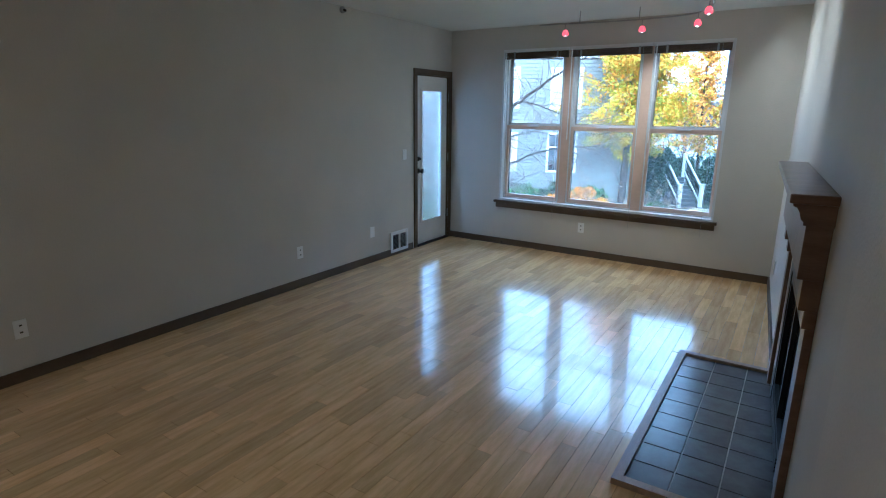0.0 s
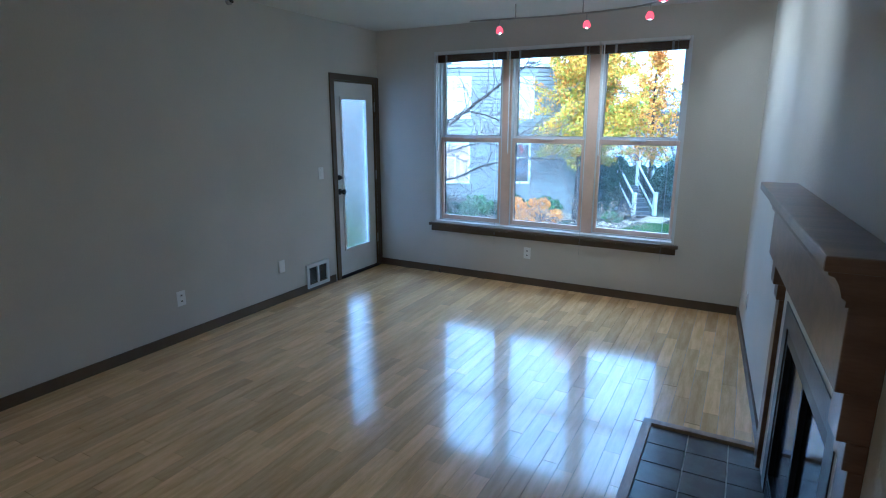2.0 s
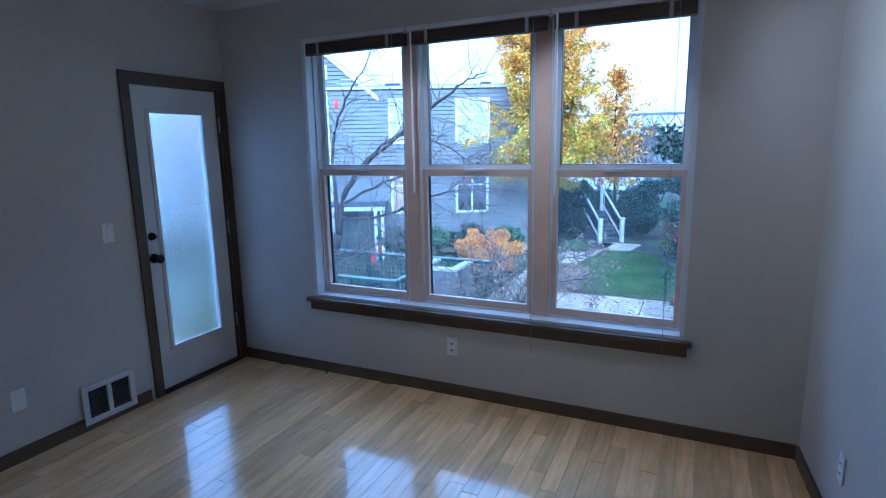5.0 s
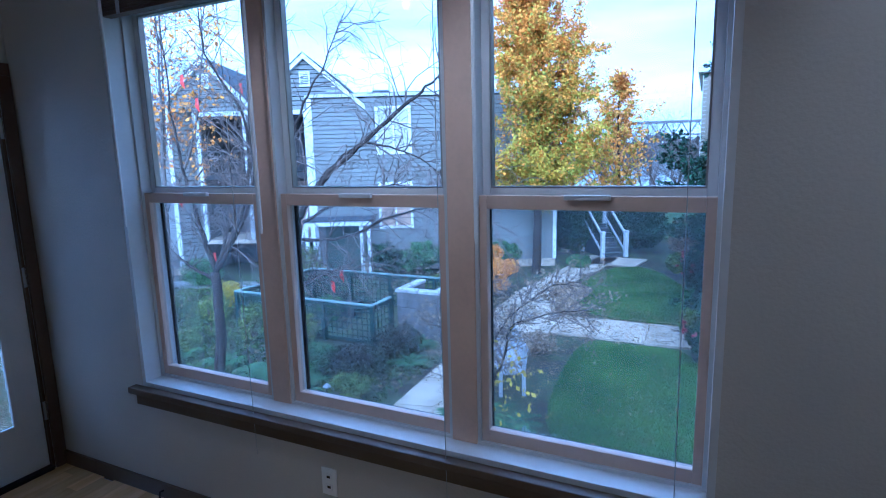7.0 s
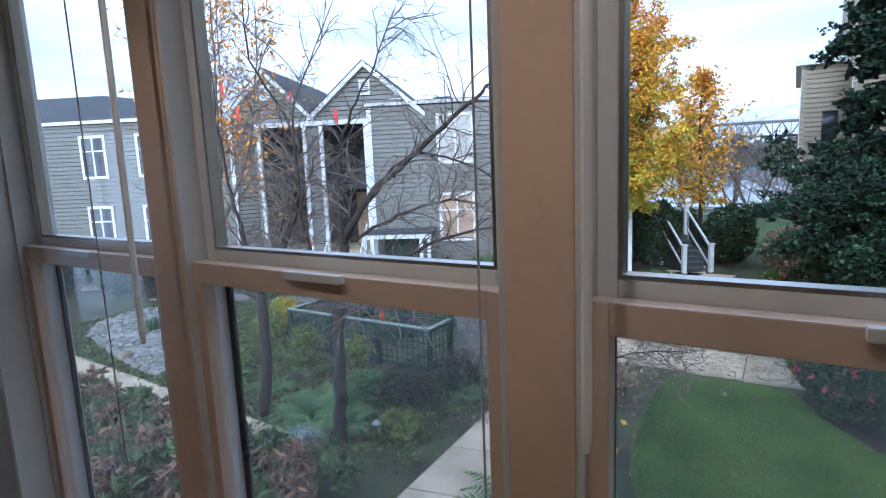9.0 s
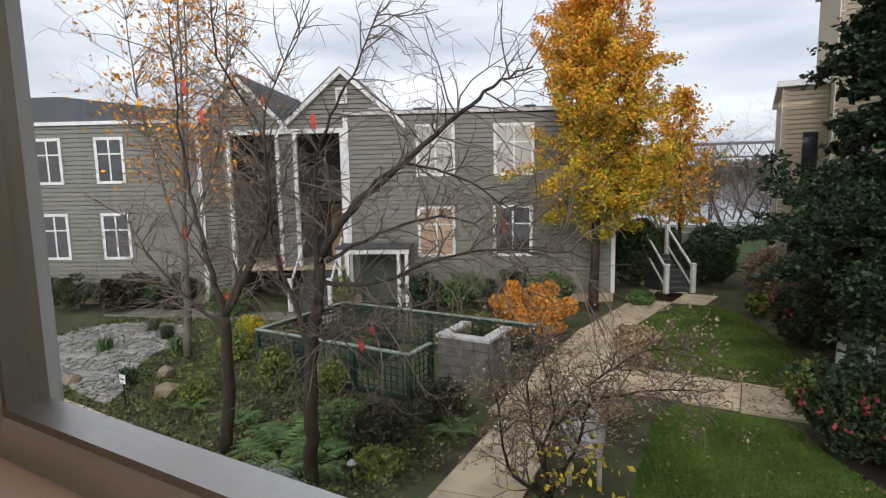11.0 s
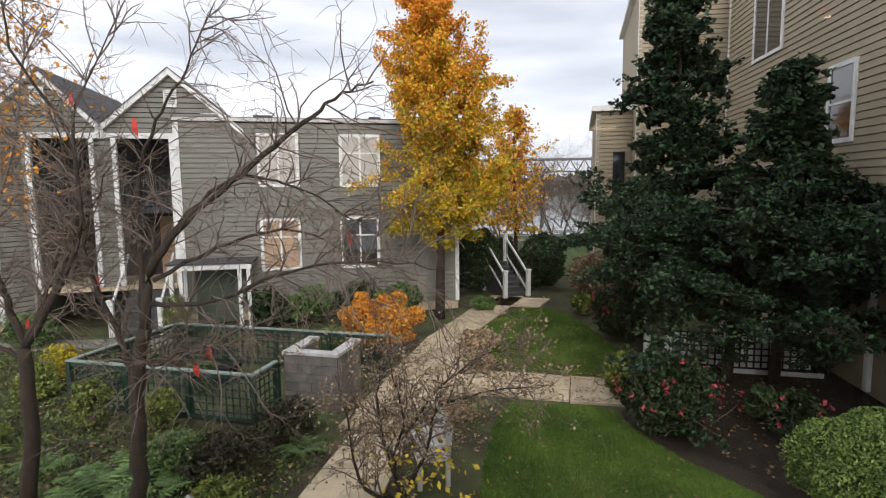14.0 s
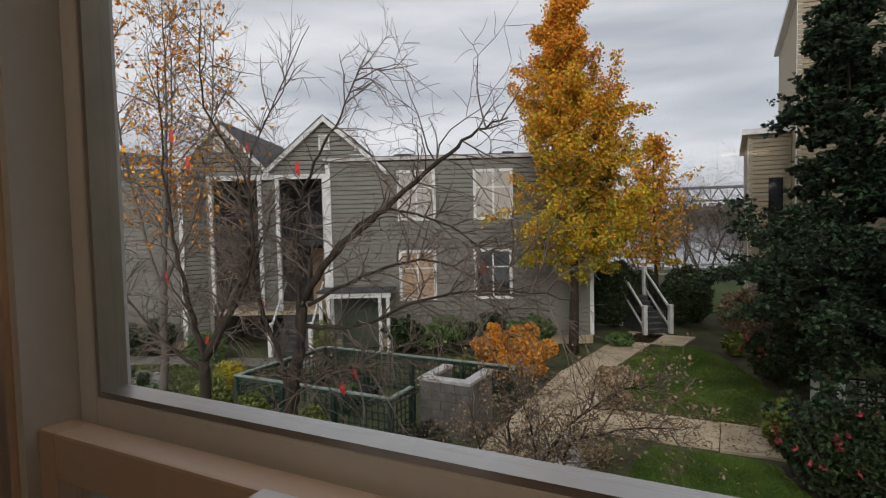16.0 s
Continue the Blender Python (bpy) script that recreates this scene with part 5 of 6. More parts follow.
bare_tree("leafless_shrub", (-3.56, 12.57, G), [
    ([(-3.56, 12.57, G), (-3.7, 12.57, -2.4), (-3.8, 12.57, -2.3)], 0.045, 0.04),
    ([(-3.56, 12.57, -2.5), (-4.11, 12.5, -2.13), (-4.24, 12.5, -1.35), (-4.45, 12.57, -0.73)], 0.032, 0.004),
    ([(-3.6, 12.57, -2.4), (-3.65, 12.6, -1.8), (-3.52, 12.6, -1.26), (-3.73, 12.57, -0.35)], 0.035, 0.004),
    ([(-3.56, 12.57, -2.45), (-3.2, 12.5, -1.6), (-3.0, 12.45, -1.0), (-2.3, 12.4, -0.72), (-1.7, 12.4, -0.62)], 0.03, 0.004),
    ([(-3.5, 12.57, -1.5), (-3.1, 12.8, -0.9), (-2.5, 12.9, -0.45), (-2.0, 12.9, -0.35)], 0.02, 0.003),
    ([(-3.56, 12.57, -2.3), (-4.0, 13.0, -1.6), (-4.1, 13.3, -1.0), (-3.8, 13.4, -0.6)], 0.022, 0.003),
], 21, "spreading leafless shrub with dry seed heads and a few yellow leaves", 0.05, M_BARK, twigs=32, depth=2, tlen=0.65, droop=0.0, leaves=(3800, 0.032, M_BROWNL, "dry brown leaf remains"))
g = np.random.default_rng(3)
P = np.array([-3.2, 12.2, -1.9]) + g.normal(0, 1, (130, 3)) * (0.38, 0.32, 0.32)
cards("yellow_leaves", P, 0.055, M_YEL, label="last bright yellow leaves low on the shrub", seed=4, kind="stuff")


def blob_points(g, n, rx, ry, rz, lumps=34, hollow=0.3):
    """Leaf places on an uneven crown made of lumps."""
    c = g.normal(size=(lumps, 3))
    c /= np.linalg.norm(c, axis=1, keepdims=True)
    c *= g.uniform(0.3, 0.85, (lumps, 1))
    k = g.integers(0, lumps, n)
    d = g.normal(size=(n, 3))
    d /= np.linalg.norm(d, axis=1, keepdims=True)
    r = g.uniform(hollow, 1.0, (n, 1)) ** 0.5 * g.uniform(0.14, 0.36, (lumps, 1))[k]
    return (c[k] + d * r) * (rx, ry, rz)


def bush(name, x, y, w, h, material, label, seed, n=2500, size=0.06, stems=7, flowers=None, group="garden shrubs", deep=None, z0=G, cat="shrub", aspect=1.6, compact=0.0):
    g = np.random.default_rng(seed)
    t = thing(name, pose(x, y, z0), label, cat, group)
    segs = []
    for k in range(stems):
        limb(segs, (0, 0, 0), (g.normal(0, 0.5), g.normal(0, 0.5), 1), h * 0.8, 0.02, g, 1, 0.3, 0.0, None, 3)
    V, F = fast_tubes(segs, 4)
    raw("stems", V, F, M_TWIG, t, "brown woody stems")
    P = blob_points(g, n, w / 2, (deep or w) / 2, h / 2) + (0, 0, h * 0.52)
    if compact:
        D = g.normal(size=(n, 3))
        D /= np.linalg.norm(D, axis=1, keepdims=True)
        lump = 1 + 0.07 * np.sin(D[:, :1] * 7 + seed) + 0.06 * np.sin(D[:, 1:2] * 9) + 0.05 * np.sin(D[:, 2:] * 11)
        D = D * g.uniform(0.72, 1.0, (n, 1)) ** 0.4 * lump * (w / 2, (deep or w) / 2, h / 2) + (0, 0, h * 0.5)
        P = np.concatenate([D[: int(n * compact)], P[int(n * compact):]])
    P[:, 2] = np.maximum(P[:, 2], 0.03)
    cards("leaves", P, size, material, t, "", seed + 1, aspect=aspect)["kind"] = "stuff"
    if flowers:
        Q = g.normal(size=(flowers[0], 3))
        Q[:, 2] = np.abs(Q[:, 2]) * 0.8 - 0.2
        Q = Q / np.linalg.norm(Q, axis=1, keepdims=True) * g.uniform(0.95, 1.1, (flowers[0], 1)) * (w / 2, (deep or w) / 2, h / 2) + (0, 0, h * 0.52)
        cards("flowers", np.repeat(Q, 5, 0) + g.normal(0, 0.02, (len(Q) * 5, 3)), 0.055, flowers[1], t, flowers[2], seed + 2)["kind"] = "stuff"
    return t


bush("flame_shrub", -6.15, 18.8, 2.3, 2.0, M_ORANGE, "rounded shrub in orange autumn leaf", 41, 8000, 0.06)
bush("camellia_bush", 0.15, 16.0, 1.6, 1.3, M_BUSH, "dark glossy shrub with pink flowers", 42, 10000, 0.055, compact=0.2, flowers=(32, M_PINK, "pink flowers"))
bush("camellia_bush", -0.1, 22.2, 1.9, 1.45, M_BUSH, "dark glossy shrub with pink flowers", 43, 7000, 0.065, compact=0.2, flowers=(80, M_PINK, "pink flowers"))
bush("camellia_bush", 2.1, 16.4, 1.4, 0.8, M_BUSH, "low dark shrub with a few pink flowers", 44, 3600, 0.06, flowers=(10, M_PINK, "pink flowers"))
bush("boxwood_bush", 2.6, 13.9, 2.35, 1.28, M_BOX, "rounded light green clipped shrub", 45, 34000, 0.027, compact=0.6, aspect=2.2)
bush("green_bush", -0.55, 17.6, 1.0, 0.9, M_LIME, "small bright green shrub at the path end", 46, 2600, 0.06)
for k, (x, y, w, h, mm, lab) in enumerate((
    (-10.0, 14.0, 0.85, 1.0, M_LIME, "yellow-green shrub before the lattice fence"), (-8.62, 14.2, 0.72, 0.85, M_LIME, "green shrub before the lattice fence"),
    (-12.9, 16.0, 1.0, 0.9, M_GINK2, "low shrub with yellow autumn leaves"), (-12.6, 15.2, 0.9, 0.7, M_LIME, "yellow-green shrub by the fence"), (-6.2, 14.3, 1.3, 0.8, M_BEDC, "dark red-green spreading shrub"), (-6.6, 13.1, 1.8, 0.6, M_BEDC, "low dark red-green ground shrub"),
    (-7.4, 13.0, 1.3, 0.6, M_FERN, "low dark green shrub among the ferns"), (-6.0, 12.2, 1.0, 0.45, M_LIME, "bright low green groundcover"), (-9.2, 15.9, 0.9, 0.8, M_FERN, "green shrub inside the fence"),
    (-16.2, 17.8, 1.4, 1.1, M_FERN, "green shrub by the stairs"), (-12.75, 19.6, 0.9, 1.5, M_LIME, "yellow-green shrub by the canopy"), (-7.7, 19.3, 1.3, 0.7, M_LIME, "pale green low shrub"),
    (-10.9, 12.8, 0.9, 0.5, M_LIME, "low bright green plant"), (-12.3, 14.9, 1.2, 0.6, M_LIME, "low green plant by the gravel"), (-15.9, 17.9, 1.4, 1.0, M_FERN, "green shrub beside the path"),
    (-3.9, 20.3, 1.4, 0.5, M_BROWNL, "dry brown seed-head plant"), (-3.6, 18.6, 1.0, 0.5, M_BROWNL, "dry brown seed-head plant"), (-3.5, 15.6, 0.9, 0.5, M_BROWNL, "dry brown plant by the bench"),
    (-1.2, 24.9, 0.9, 0.8, M_LIME, "yellow-green rounded shrub by the lawn"), (-2.9, 29.8, 2.6, 2.5, M_BUSH, "dark evergreen shrub beside the steps"), (-4.9, 31.0, 2.2, 2.3, M_BUSH, "dark evergreen shrub behind the steps"), (-5.5, 28.4, 2.6, 2.9, M_BUSH, "dark evergreen shrub beside the steps"),
    (-6.4, 27.3, 2.2, 2.2, M_CON, "dark evergreen shrub under the golden tree"), (-0.9, 28.0, 2.0, 1.9, M_BROWNL, "brownish leafy shrub by the far steps"), (0.5, 28.6, 2.0, 3.0, M_BUSH, "dark upright evergreen shrub"),
    (-4.6, 24.9, 1.1, 0.5, M_FERN, "low dark plant at the tree base"))):
    w, h = 0.8 * w, 0.88 * h
    bush("shrub", x, y, w, h, mm, lab, 60 + k, int(3000 * w * max(h, 0.7)), 0.045 if y < 20 else 0.08, compact=0.25)
for k, s in enumerate((2.6, 4.0, 5.3, 6.7)):
    p = HO @ Vector((s, -1.0, 0))
    bush("foundation_hedge", p.x, p.y, 1.7, 1.25, M_FERN if k % 2 else M_BUSH, "dark green hedge shrub along the grey house", 90 + k, 2600, 0.09)
for k, s in enumerate((-11.6, -9.6, -7.6, -6.0)):
    p = HO @ Vector((s, -0.9, 0))
    bush("foundation_hedge", p.x, p.y, 1.9, 1.3, M_BUSH if k % 2 else M_BEDC, "dark shrub along the grey house wing", 96 + k, 2200, 0.1)


def fern(x, y, r, seed, mm=M_FERN, label="arching green sword fern", nf=26, z0=G):
    """Arching fronds with leaflets on both sides."""
    g = np.random.default_rng(seed)
    V, F = [], []
    for k in range(nf):
        a = g.uniform(0, 6.28)
        L = r * g.uniform(0.7, 1.15)
        up = g.uniform(0.5, 1.0)
        n = 12
        for i in range(1, n):
            t = i / n
            c = np.array([math.cos(a) * L * t, math.sin(a) * L * t, up * L * (0.95 * t - 0.85 * t * t)])
            c2 = c + np.array([math.cos(a), math.sin(a), 0.1]) * L / n * 0.75
            w = 0.24 * r * (1 - t) ** 0.6 * min(1, 4 * t)
            for s in (-1, 1):
                o = np.array([-math.sin(a) * s * w, math.cos(a) * s * w, -0.02]) + np.array([math.cos(a), math.sin(a), 0]) * 0.04
                b = len(V)
                V += [tuple(c), tuple(c2), tuple((c + c2) / 2 + o)]
                F.append((b, b + 1, b + 2))
    t = thing("fern", pose(x, y, z0 + 0.03), label, "fern", "ferns and grasses")
    raw("fronds", V, F, mm, t, "")
    return t


for k, (x, y, r) in enumerate(((-7.75, 11.95, 0.8), (-7.3, 12.45, 0.75), (-8.1, 12.6, 0.7), (-6.9, 12.0, 0.6), (-9.3, 12.5, 0.5), (-7.2, 11.2, 0.65), (-6.1, 15.0, 0.5), (-5.7, 13.9, 0.45), (-3.2, 11.85, 0.85), (-3.6, 11.3, 0.9), (-3.1, 11.1, 0.8), (-10.6, 12.5, 0.4))):
    fern(x, y, r, 200 + k)


def tuft(x, y, r, seed, mm, label, n=130):
    g = np.random.default_rng(seed)
    V, F = [], []
    for k in range(n):
        a, L = g.uniform(0, 6.28), r * g.uniform(0.6, 1.1)
        b = np.array([g.normal(0, r * 0.12), g.normal(0, r * 0.12), 0])
        lean = g.uniform(0.3, 1.0)
        d = np.array([math.cos(a), math.sin(a), 0])
        s = np.array([-math.sin(a), math.cos(a), 0]) * 0.012
        m_ = b + d * L * 0.4 * lean + (0, 0, L * 0.75)
        e = b + d * L * lean + (0, 0, L * (1 - 0.65 * lean))
        q = len(V)
        V += [tuple(b - s), tuple(b + s), tuple(m_ + s), tuple(m_ - s), tuple(e)]
        F += [(q, q + 1, q + 2, q + 3), (q + 3, q + 2, q + 4)]
    t = thing("ornamental_grass", pose(x, y, G), label, "grass clump", "ferns and grasses")
    raw("blades", V, F, mm, t, "")


for k, (x, y, r, mm) in enumerate(((-2.3, 11.2, 0.6, M_SILVER), (-1.85, 10.95, 0.55, M_SILVER), (-2.75, 10.8, 0.55, M_SILVER), (-7.0, 11.0, 0.5, M_SILVER), (-15.3, 15.2, 0.5, M_BUSH), (-14.0, 14.6, 0.5, M_FERN), (-12.9, 12.7, 0.45, M_BUSH), (-15.8, 13.8, 0.45, M_FERN), (-16.5, 15.6, 0.45, M_BUSH))):
    tuft(x, y, r, 300 + k, mm, n=320 if y < 12 else 130, label="clump of arching grass blades" if mm is not M_SILVER else "clump of silvery arching blades")
# leafy strip under the window
g = np.random.default_rng(77)
q = [(x + g.uniform(-0.15, 0.15), y + g.uniform(-0.12, 0.12)) for x in np.arange(-13.2, -4.9, 0.62) for y in (8.75, 9.3, 9.85, 10.4)]
for k, (x, y) in enumerate(q):
    if x < -5.2 - 0.25 * (y - 8.7):
        bush("ground_shrub", x, y, 0.95, 0.62, M_ROSY if k % 5 in (0, 2) else M_LAUREL, "low shrub with rosy tan lance-shaped leaves" if k % 5 in (0, 2) else "low shrub with grey-green lance-shaped leaves", 400 + k, 420, 0.055, stems=4, group="ground shrubs by the house", aspect=3.2)



def leafy_tree(name, x, y, h, w, mats, label, seed, n, size, trunk_r=0.14, clear=0.2, shape=1.0, lean=0.0):
    """A trunk with rising limbs and leaf clumps along them, thinner towards the top."""
    g = np.random.default_rng(seed)
    t = thing(name, pose(x, y, G), label, "tree", "trees of the garden")
    line = smooth([Vector((0, 0, 0)), Vector((0.05, 0, h * 0.3)), Vector((-0.08 + lean, 0.05, h * 0.65)), Vector((lean, 0, h))], 6)
    bm = bmesh.new()
    tube(bm, line, [trunk_r * (1 - 0.93 * i / (len(line) - 1)) for i in range(len(line))], 8)
    part("trunk", bm, M_BARK, t, "dark trunk", smooth=True)
    segs, tips = [], []
    nl = int(38 * shape + 14)
    for k in range(nl):
        f = clear + (0.95 - clear) * (k + g.uniform(0, 1)) / nl
        i = min(len(line) - 1, int(f * (len(line) - 1)))
        a = g.uniform(0, 6.28)
        width = w / 2 * (1 - (f - clear) / (1 - clear)) ** 0.8 * min(1, 0.6 + 2.0 * (f - clear)) + 0.15
        d = Vector((math.cos(a), math.sin(a), 0.5 + 1.3 * f))
        limb(segs, line[i], d, width * g.uniform(0.8, 1.25), 0.03 * (1.1 - f), g, 1, 0.22, 0.0, tips, 3)
    V, F = fast_tubes(segs, 4)
    raw("limbs", V, F, M_TWIG, t, "thin rising limbs")
    T = np.array([p[:] for p in tips])
    for j, (mm, share, lab) in enumerate(mats):
        m_ = int(n * share)
        f = np.clip(T[:, 2] / h, 0, 1)
        wgt = {M_GINK: f ** 1.8 + 0.03, M_GINK2: (1.05 - f) ** 1.3}.get(mm, np.ones(len(T)))
        k = g.choice(len(T), m_, p=wgt / wgt.sum())
        P = T[k] + g.normal(0, 0.11, (m_, 3))
        cards("leaves", P, size, mm, t, lab, seed + 7 + j)["kind"] = "stuff"
    return t


leafy_tree("golden_tree", -5.75, 23.3, 11.5, 5.0, ((M_GINK, 0.6, "orange-gold leaves"), (M_GINK2, 0.4, "yellow-green leaves")), "tall upright tree in golden autumn leaf", 501, 98000, 0.066, 0.17, 0.24, 1.6)
leafy_tree("orange_tree", -4.4, 33.0, 8.2, 5.0, ((M_ORANGE, 0.7, "orange leaves"), (M_GINK2, 0.3, "yellow leaves")), "smaller orange autumn tree behind", 502, 5600, 0.11, 0.12, 0.25)


def conifer(name, x, y, h, w, seed, label, n, low=0.12, droop=0.1, cone=1.0, size=0.13):
    """Tiers of dark flat sprays on near-level boughs with gaps between."""
    g = np.random.default_rng(seed)
    t = thing(name, pose(x, y, G), label, "conifer", "conifers by the beige building")
    line = smooth([Vector((0, 0, 0)), Vector((0.06, 0.0, h * 0.4)), Vector((0, 0, h * 0.98))], 6)
    bm = bmesh.new()
    tube(bm, line, [0.13 * (1 - 0.9 * i / (len(line) - 1)) for i in range(len(line))], 8)
    part("trunk", bm, M_BARK, t, "dark trunk", smooth=True)
    segs, P = [], []
    nb = int(h * 9)
    for k in range(nb):
        f = low + (0.97 - low) * (k + g.uniform(0, 1)) / nb
        a = g.uniform(0, 6.28)
        L = w / 2 * ((1 - f) ** cone * 1.1 + 0.1) * g.uniform(0.6, 1.15)
        d = Vector((math.cos(a), math.sin(a), g.uniform(-0.05, 0.35)))
        s0 = []
        limb(s0, (0, 0, f * h), d, L, 0.025, g, 1, 0.15, droop * 0.3, None, 4)
        segs += s0
        for pts, rad in s0:
            for p in pts[2:]:
                m_ = int(n / nb / 14) + 1
                for c in np.array(p[:]) + g.normal(0, 1, (max(1, m_ // 9), 3)) * (0.14, 0.14, 0.07):
                    P.append(c + g.normal(0, 1, (9, 3)) * (0.045, 0.045, 0.03))
    V, F = fast_tubes(segs, 3)
    raw("boughs", V, F, M_BARK, t, "dark boughs")
    P = np.concatenate(P)
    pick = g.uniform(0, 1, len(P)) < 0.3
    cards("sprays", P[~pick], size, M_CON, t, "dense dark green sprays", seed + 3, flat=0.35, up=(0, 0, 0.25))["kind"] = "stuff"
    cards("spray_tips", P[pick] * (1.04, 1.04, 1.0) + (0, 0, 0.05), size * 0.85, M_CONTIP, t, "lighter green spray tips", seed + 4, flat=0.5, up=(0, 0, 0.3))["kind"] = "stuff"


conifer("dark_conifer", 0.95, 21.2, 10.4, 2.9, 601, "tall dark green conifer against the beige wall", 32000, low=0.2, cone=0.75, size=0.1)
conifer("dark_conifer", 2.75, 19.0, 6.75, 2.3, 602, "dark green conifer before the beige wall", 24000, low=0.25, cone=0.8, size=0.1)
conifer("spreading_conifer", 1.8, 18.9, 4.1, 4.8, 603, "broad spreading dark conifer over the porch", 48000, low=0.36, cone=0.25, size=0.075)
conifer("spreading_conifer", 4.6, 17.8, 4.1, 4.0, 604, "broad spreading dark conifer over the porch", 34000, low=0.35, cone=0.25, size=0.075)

# ---- distance ----
for k, (x, y) in enumerate(((-1.5, 48), (0.5, 50), (-4.5, 52), (-8, 50), (-12, 56), (3, 60), (-17, 60), (-2.6, 41), (0.2, 42), (-4.2, 44), (-6.5, 43), (1.8, 44), (-0.6, 54), (-3, 58))):
    g = np.random.default_rng(700 + k)
    segs = []
    for lean in ((0.5, 0.1), (-0.6, 0.2), (0.05, -0.3)):
        limb(segs, (0, 0, 0.4), (*lean, 1), 5.4, 0.075, g, 3, 0.32, 0.0, None, 5, 6)
    V, F = fast_tubes(segs, 4)
    t = thing("far_bare_tree", pose(x, y, G), "leafless tree by the river bank", "tree", "trees by the river")
    raw("trunk", V, F, M_TWIG, t, "")
fr = thing("river_railing", pose(0, 46, G), "grey railing along the river bank", "railing")
for z in (0.35, 0.7, 1.05):
    part("rail", B(-14, 6, -0.03, 0.03, z, z + 0.07), M_CAP, fr)
for k in range(11):
    part("post", B(-14 + 2 * k, -13.88 + 2 * k, -0.06, 0.06, 0, 1.15), M_CAP, fr)
M_WATER = mat("grey_river", (0.10, 0.12, 0.13), 0.12, var=0.1, scale=0.2, bump=0.15, bscale=2)
structure("water", B(-160, 90, 56, 330, G - 0.2, G - 0.015), M_WATER, "wide grey river")
M_FARW = mat("hazy_woods", (0.15, 0.13, 0.11), 0.95, var=0.4, scale=0.06)
g = np.random.default_rng(9)
P = np.c_[g.uniform(-190, 100, 9000), g.uniform(335, 360, 9000), G + np.abs(g.normal(0, 1, 9000)) * 4.5]
cards("far_woods", P, 3.2, M_FARW, label="hazy brown woods on the far bank", seed=10, kind="stuff")
structure("far_bank", B(-200, 110, 330, 380, G - 0.2, G + 1.5), M_FARW, "far river bank")
br = thing("truss_bridge", pose(0, 300, 0, 0, 0, 5.6), "long pale steel truss bridge over the river", "bridge")
M_BRIDGE = mat("brown_grey_bridge_steel", (0.17, 0.155, 0.155), 0.6, 0.1, var=0.1, scale=0.05)
part("deck", B(-150, 60, -4, 4, 14.6, 15.6), M_BRIDGE, br, "bridge deck")
part("lower_chord", B(-150, 60, -4, -3.2, 8.4, 9.2), M_BRIDGE, br, "lower chord")
bm = bmesh.new()
for k in range(30):
    x = -150 + 7 * k
    tube(bm, [(x, -3.6, 8.8), (x + 3.5, -3.6, 14.8)], 0.28, 4)
    tube(bm, [(x + 3.5, -3.6, 14.8), (x + 7, -3.6, 8.8)], 0.28, 4)
    tube(bm, [(x, -3.6, 8.8), (x, -3.6, 14.8)], 0.2, 4)
part("truss_web", bm, M_BRIDGE, br, "truss diagonals")
for x in (-90, -28, 40):
    part("pier", B(x, x + 5, -3, 3, G, 8.4), M_BRIDGE, br, "bridge pier")

# beige building: windows and bays
for (y0, y1, z0, z1) in ((19.75, 20.85, 2.55, 4.3), (23.35, 25.35, 5.3, 7.9), (14.6, 15.9, 2.9, 4.4), (14.6, 15.9, 5.9, 7.6)):
    s0, s1 = (y0 - W0.y) / math.sin(radians(BA)), (y1 - W0.y) / math.sin(radians(BA))
    fr = part("window", ring(bmesh.new(), s0, s1, z0, z1, 0.1, 0.1, 0.1, 0.0, 0.085), M_GTRIM, be, "white framed window", BM)
    part("pane", B(s0 + 0.1, s1 - 0.1, 0.05, 0.056, z0 + 0.1, z1 - 0.1), M_PANE, fr, "dark pane")
    zm, sm = (z0 + z1) / 2, (s0 + s1) / 2
    part("muntin", B(s0 + 0.1, s1 - 0.1, 0.057, 0.078, zm - 0.025, zm + 0.025) if z0 < 5 else B(sm - 0.03, sm + 0.03, 0.057, 0.078, z0 + 0.1, z1 - 0.1), M_GTRIM, fr, "white muntin")
for nm, x0, x1, y, zt in (("bay_wall", 0.62, 3.6, 28.0, 8.9), ("low_bay_wall", -0.75, 0.6, 29.5, 4.6)):
    bm = bmesh.new()
    siding(bm, x0, x1, -2.3, zt, y=y, step=0.165)
    part(nm, bm, M_BEIGE, be, "beige bay siding")
    part("wall_core", B(x0, x1 + 1.2, y + 0.002, y + 8, G, zt), M_BEIGE, be, "beige bay wall")
    part("corner_board", B(x0 - 0.02, x0 + 0.14, y - 0.03, y + 0.0, -2.3, zt), M_GTRIM, be, "white corner board")
    part("eave", B(x0 - 0.2, x1, y - 0.25, y + 8, zt, zt + 0.2), M_GTRIM, be, "white eaves board")
bm = bmesh.new()
v = [bm.verts.new(p) for p in ((0.4, 27.7, 9.1), (4.2, 27.7, 9.1), (4.2, 32, 11.5), (0.4, 32, 11.5))]
bm.faces.new(v)
part("roof", bm, M_ROOF, be, "dark shingle roof slope")
part("downspout", B(5.55, 5.68, 0.045, 0.14, -2.5, 0.2), M_GTRIM, be, "white downspout", BM)
part("window", B(-0.1, 0.35, 29.42, 29.47, 0.4, 3.0), M_PANE, be, "tall dark bay window")

# ---- pieces of walks and floor ----
def slab(poly, z0, z1, gap):
    c = Vector((sum(p[0] for p in poly) / 4, sum(p[1] for p in poly) / 4))
    pts = []
    for p in poly:
        d = Vector(p) - c
        pts.append(tuple(c + d * (1 - gap / d.length)))
    bm = prism(bmesh.new(), pts, z0, z1)
    return bm


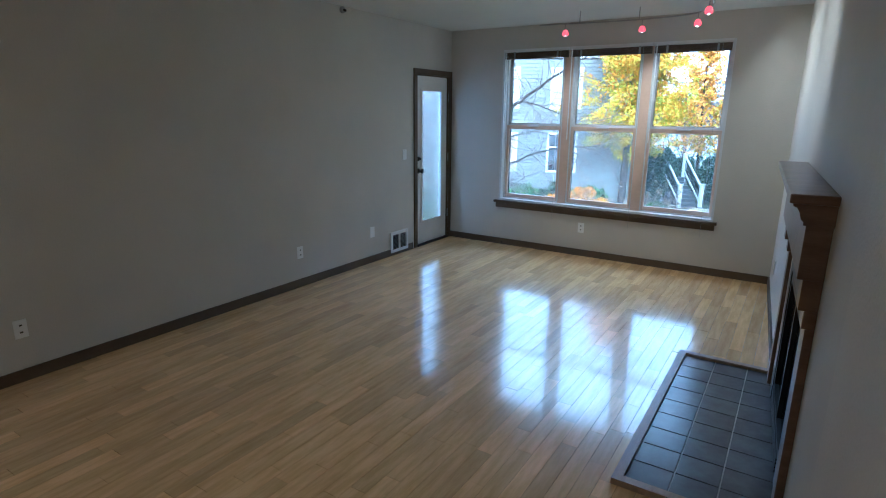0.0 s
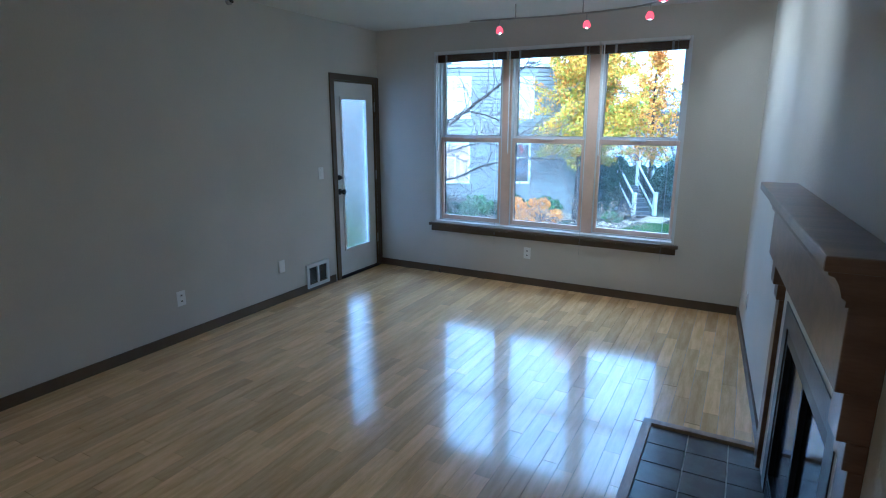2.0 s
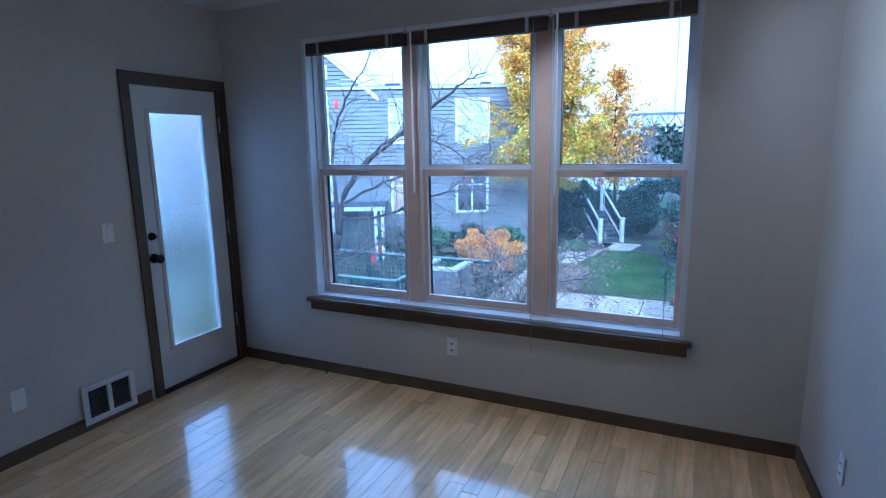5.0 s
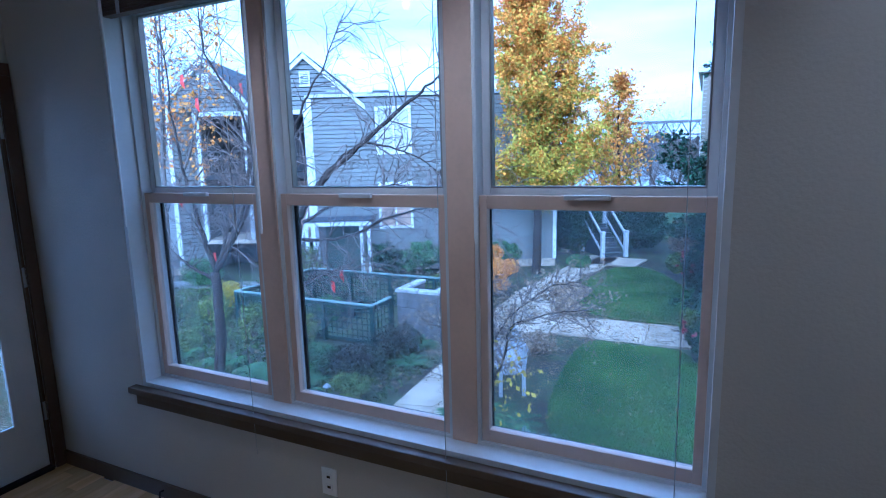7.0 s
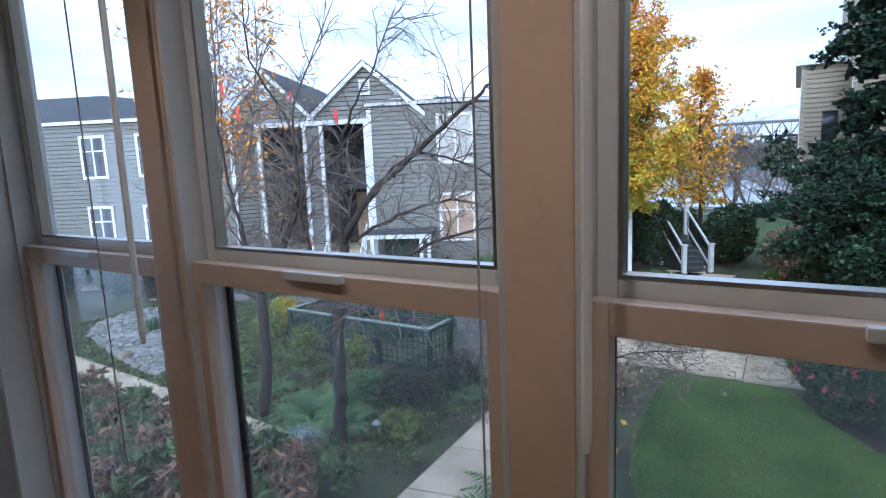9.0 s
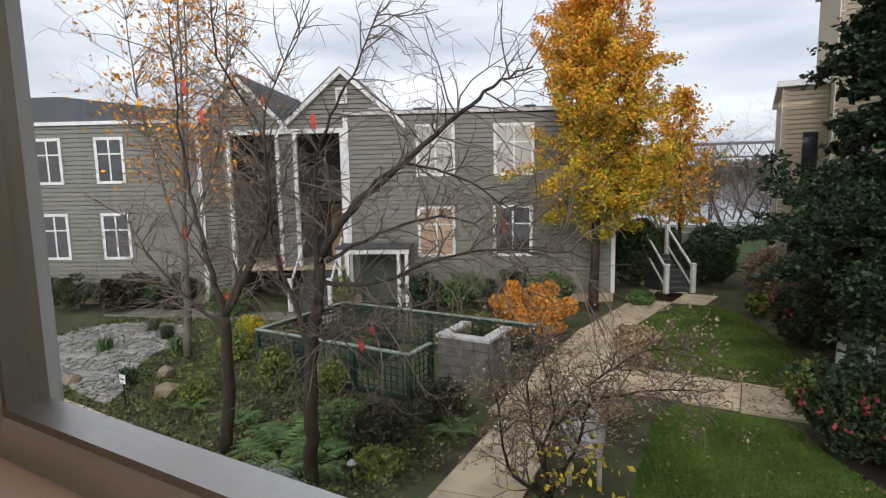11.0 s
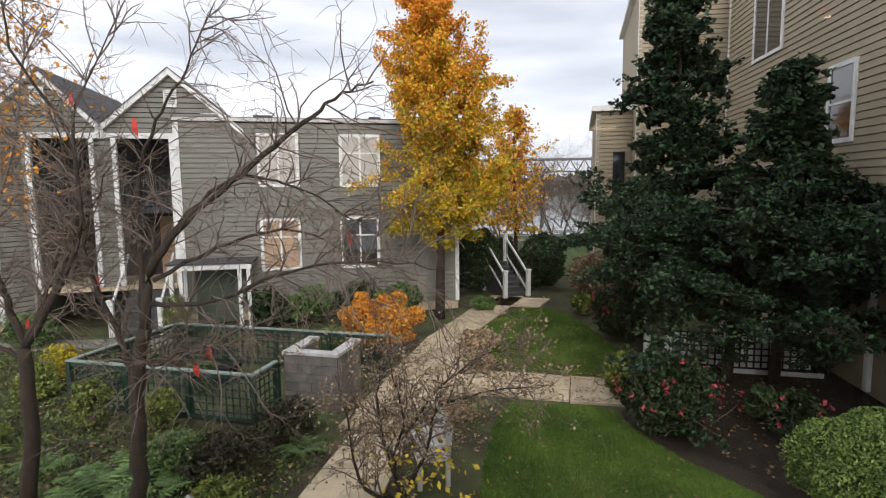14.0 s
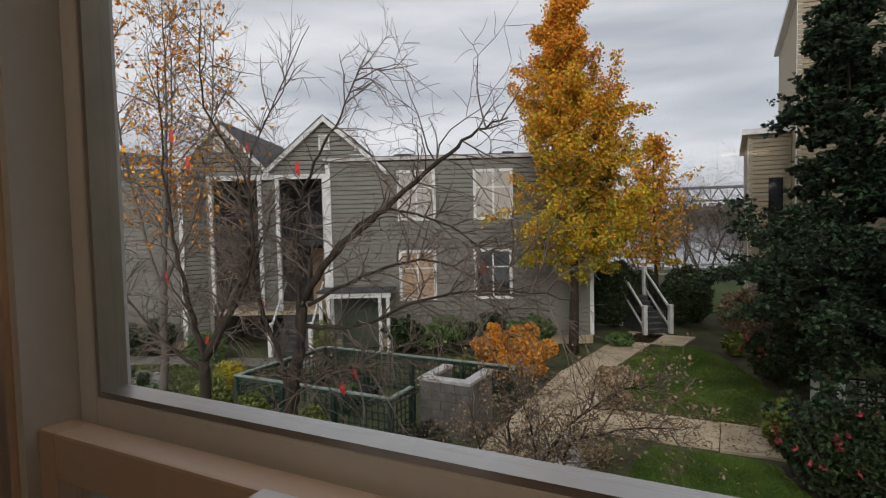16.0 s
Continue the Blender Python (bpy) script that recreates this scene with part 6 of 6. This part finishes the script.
M_GREYWALK = mat("grey_concrete", (0.24, 0.23, 0.21), 0.9, var=0.25, scale=1.6, bump=0.3, island=0.06)
for k, poly in enumerate(walk_pieces):
    part("slab", slab(poly, G - 0.06, G + 0.006, 0.008), M_GREYWALK if k >= len(walk_pieces) - 6 else M_CONC, pave)
"""masonry blocks of the planter"""
g = np.random.default_rng(31)
for r in range(6):
    z0 = G + 0.18 * r
    z1 = min(z0 + 0.17, PT - 0.075)
    for side in (0, 1):
        n = 4
        for i in range(n):
            off = 0.5 if r % 2 else 0.0
            L0, L1 = (PX0, PX1) if side == 0 else (PY0 + 0.03, PY1)
            a = L0 + (L1 - L0) * max(0, i - off) / (n - off)
            b = L0 + (L1 - L0) * (i + 1 - off) / (n - off)
            if b - a < 0.06:
                continue
            e = g.uniform(0.0, 0.015)
            bb = (a + 0.004, b - 0.004, PY0 - e, PY0 + 0.03, z0, z1) if side == 0 else (PX1 - 0.03, PX1 + e, a + 0.004, b - 0.004, z0, z1)
            part("block", B(*bb), M_BLOCK, pl)

g = np.random.default_rng(99)
SW = 0.0835
xs0, xs1 = XL + 0.002, 2.4
near_boards, V, F, count = [], [], [], 0


def floor_hits_hearth(x0, x1, y0, y1):
    return x1 > HX and y1 > HY0 and y0 < HY1


cols = int((xs1 - xs0) / SW)
pieces = []
for c in range(cols):
    x0 = xs0 + c * SW
    y = -2.6 - g.uniform(0, 0.8)
    while y < YW:
        L = g.uniform(0.28, 0.95)
        y0, y1 = max(y, -2.6), min(y + L, YW)
        y += L
        if y1 - y0 < 0.03:
            continue
        if x0 + SW > HX and y1 > HY0 and y0 < HY1:
            if y0 < HY0 and HY0 - y0 > 0.03:
                pieces.append((x0, x0 + SW, y0, HY0))
            if y1 > HY1 and y1 - HY1 > 0.03:
                pieces.append((x0, x0 + SW, HY1, y1))
            if x0 < HX - 0.004:
                pieces.append((x0, HX, max(y0, HY0), min(y1, HY1)))
            continue
        pieces.append((x0, x0 + SW, y0, y1))
near_p = [p for p in pieces if 2.6 < p[2] < 4.3 and -3.2 < p[0] < -0.3][:300]
chosen = set(near_p)


def strip(x0, x1, y0, y1, k):
    t = 0.0 if k % 3 else -0.0006
    e = 0.0008
    return [(x0 + e, y0 + e, -0.001 + t), (x1 - e, y0 + e, -0.001 + t), (x1 - e, y1 - e, -0.001 + t), (x0 + e, y1 - e, -0.001 + t), (x0 + e, y0 + e, -0.012), (x1 - e, y0 + e, -0.012), (x1 - e, y1 - e, -0.012), (x0 + e, y1 - e, -0.012)]


BOXF = [(0, 1, 2, 3), (0, 4, 5, 1), (1, 5, 6, 2), (2, 6, 7, 3), (3, 7, 4, 0)]
for k, p in enumerate(pieces):
    vs = strip(*p, k)
    if p in chosen:
        raw("floorboard", vs, BOXF, M_FLOOR, sub)
    else:
        b = len(V)
        V += vs
        F += [tuple(i + b for i in f) for f in BOXF]
tagged(raw("floorboards", V, F, M_FLOOR, sub, "glossy maple strip flooring"), kind="stuff")
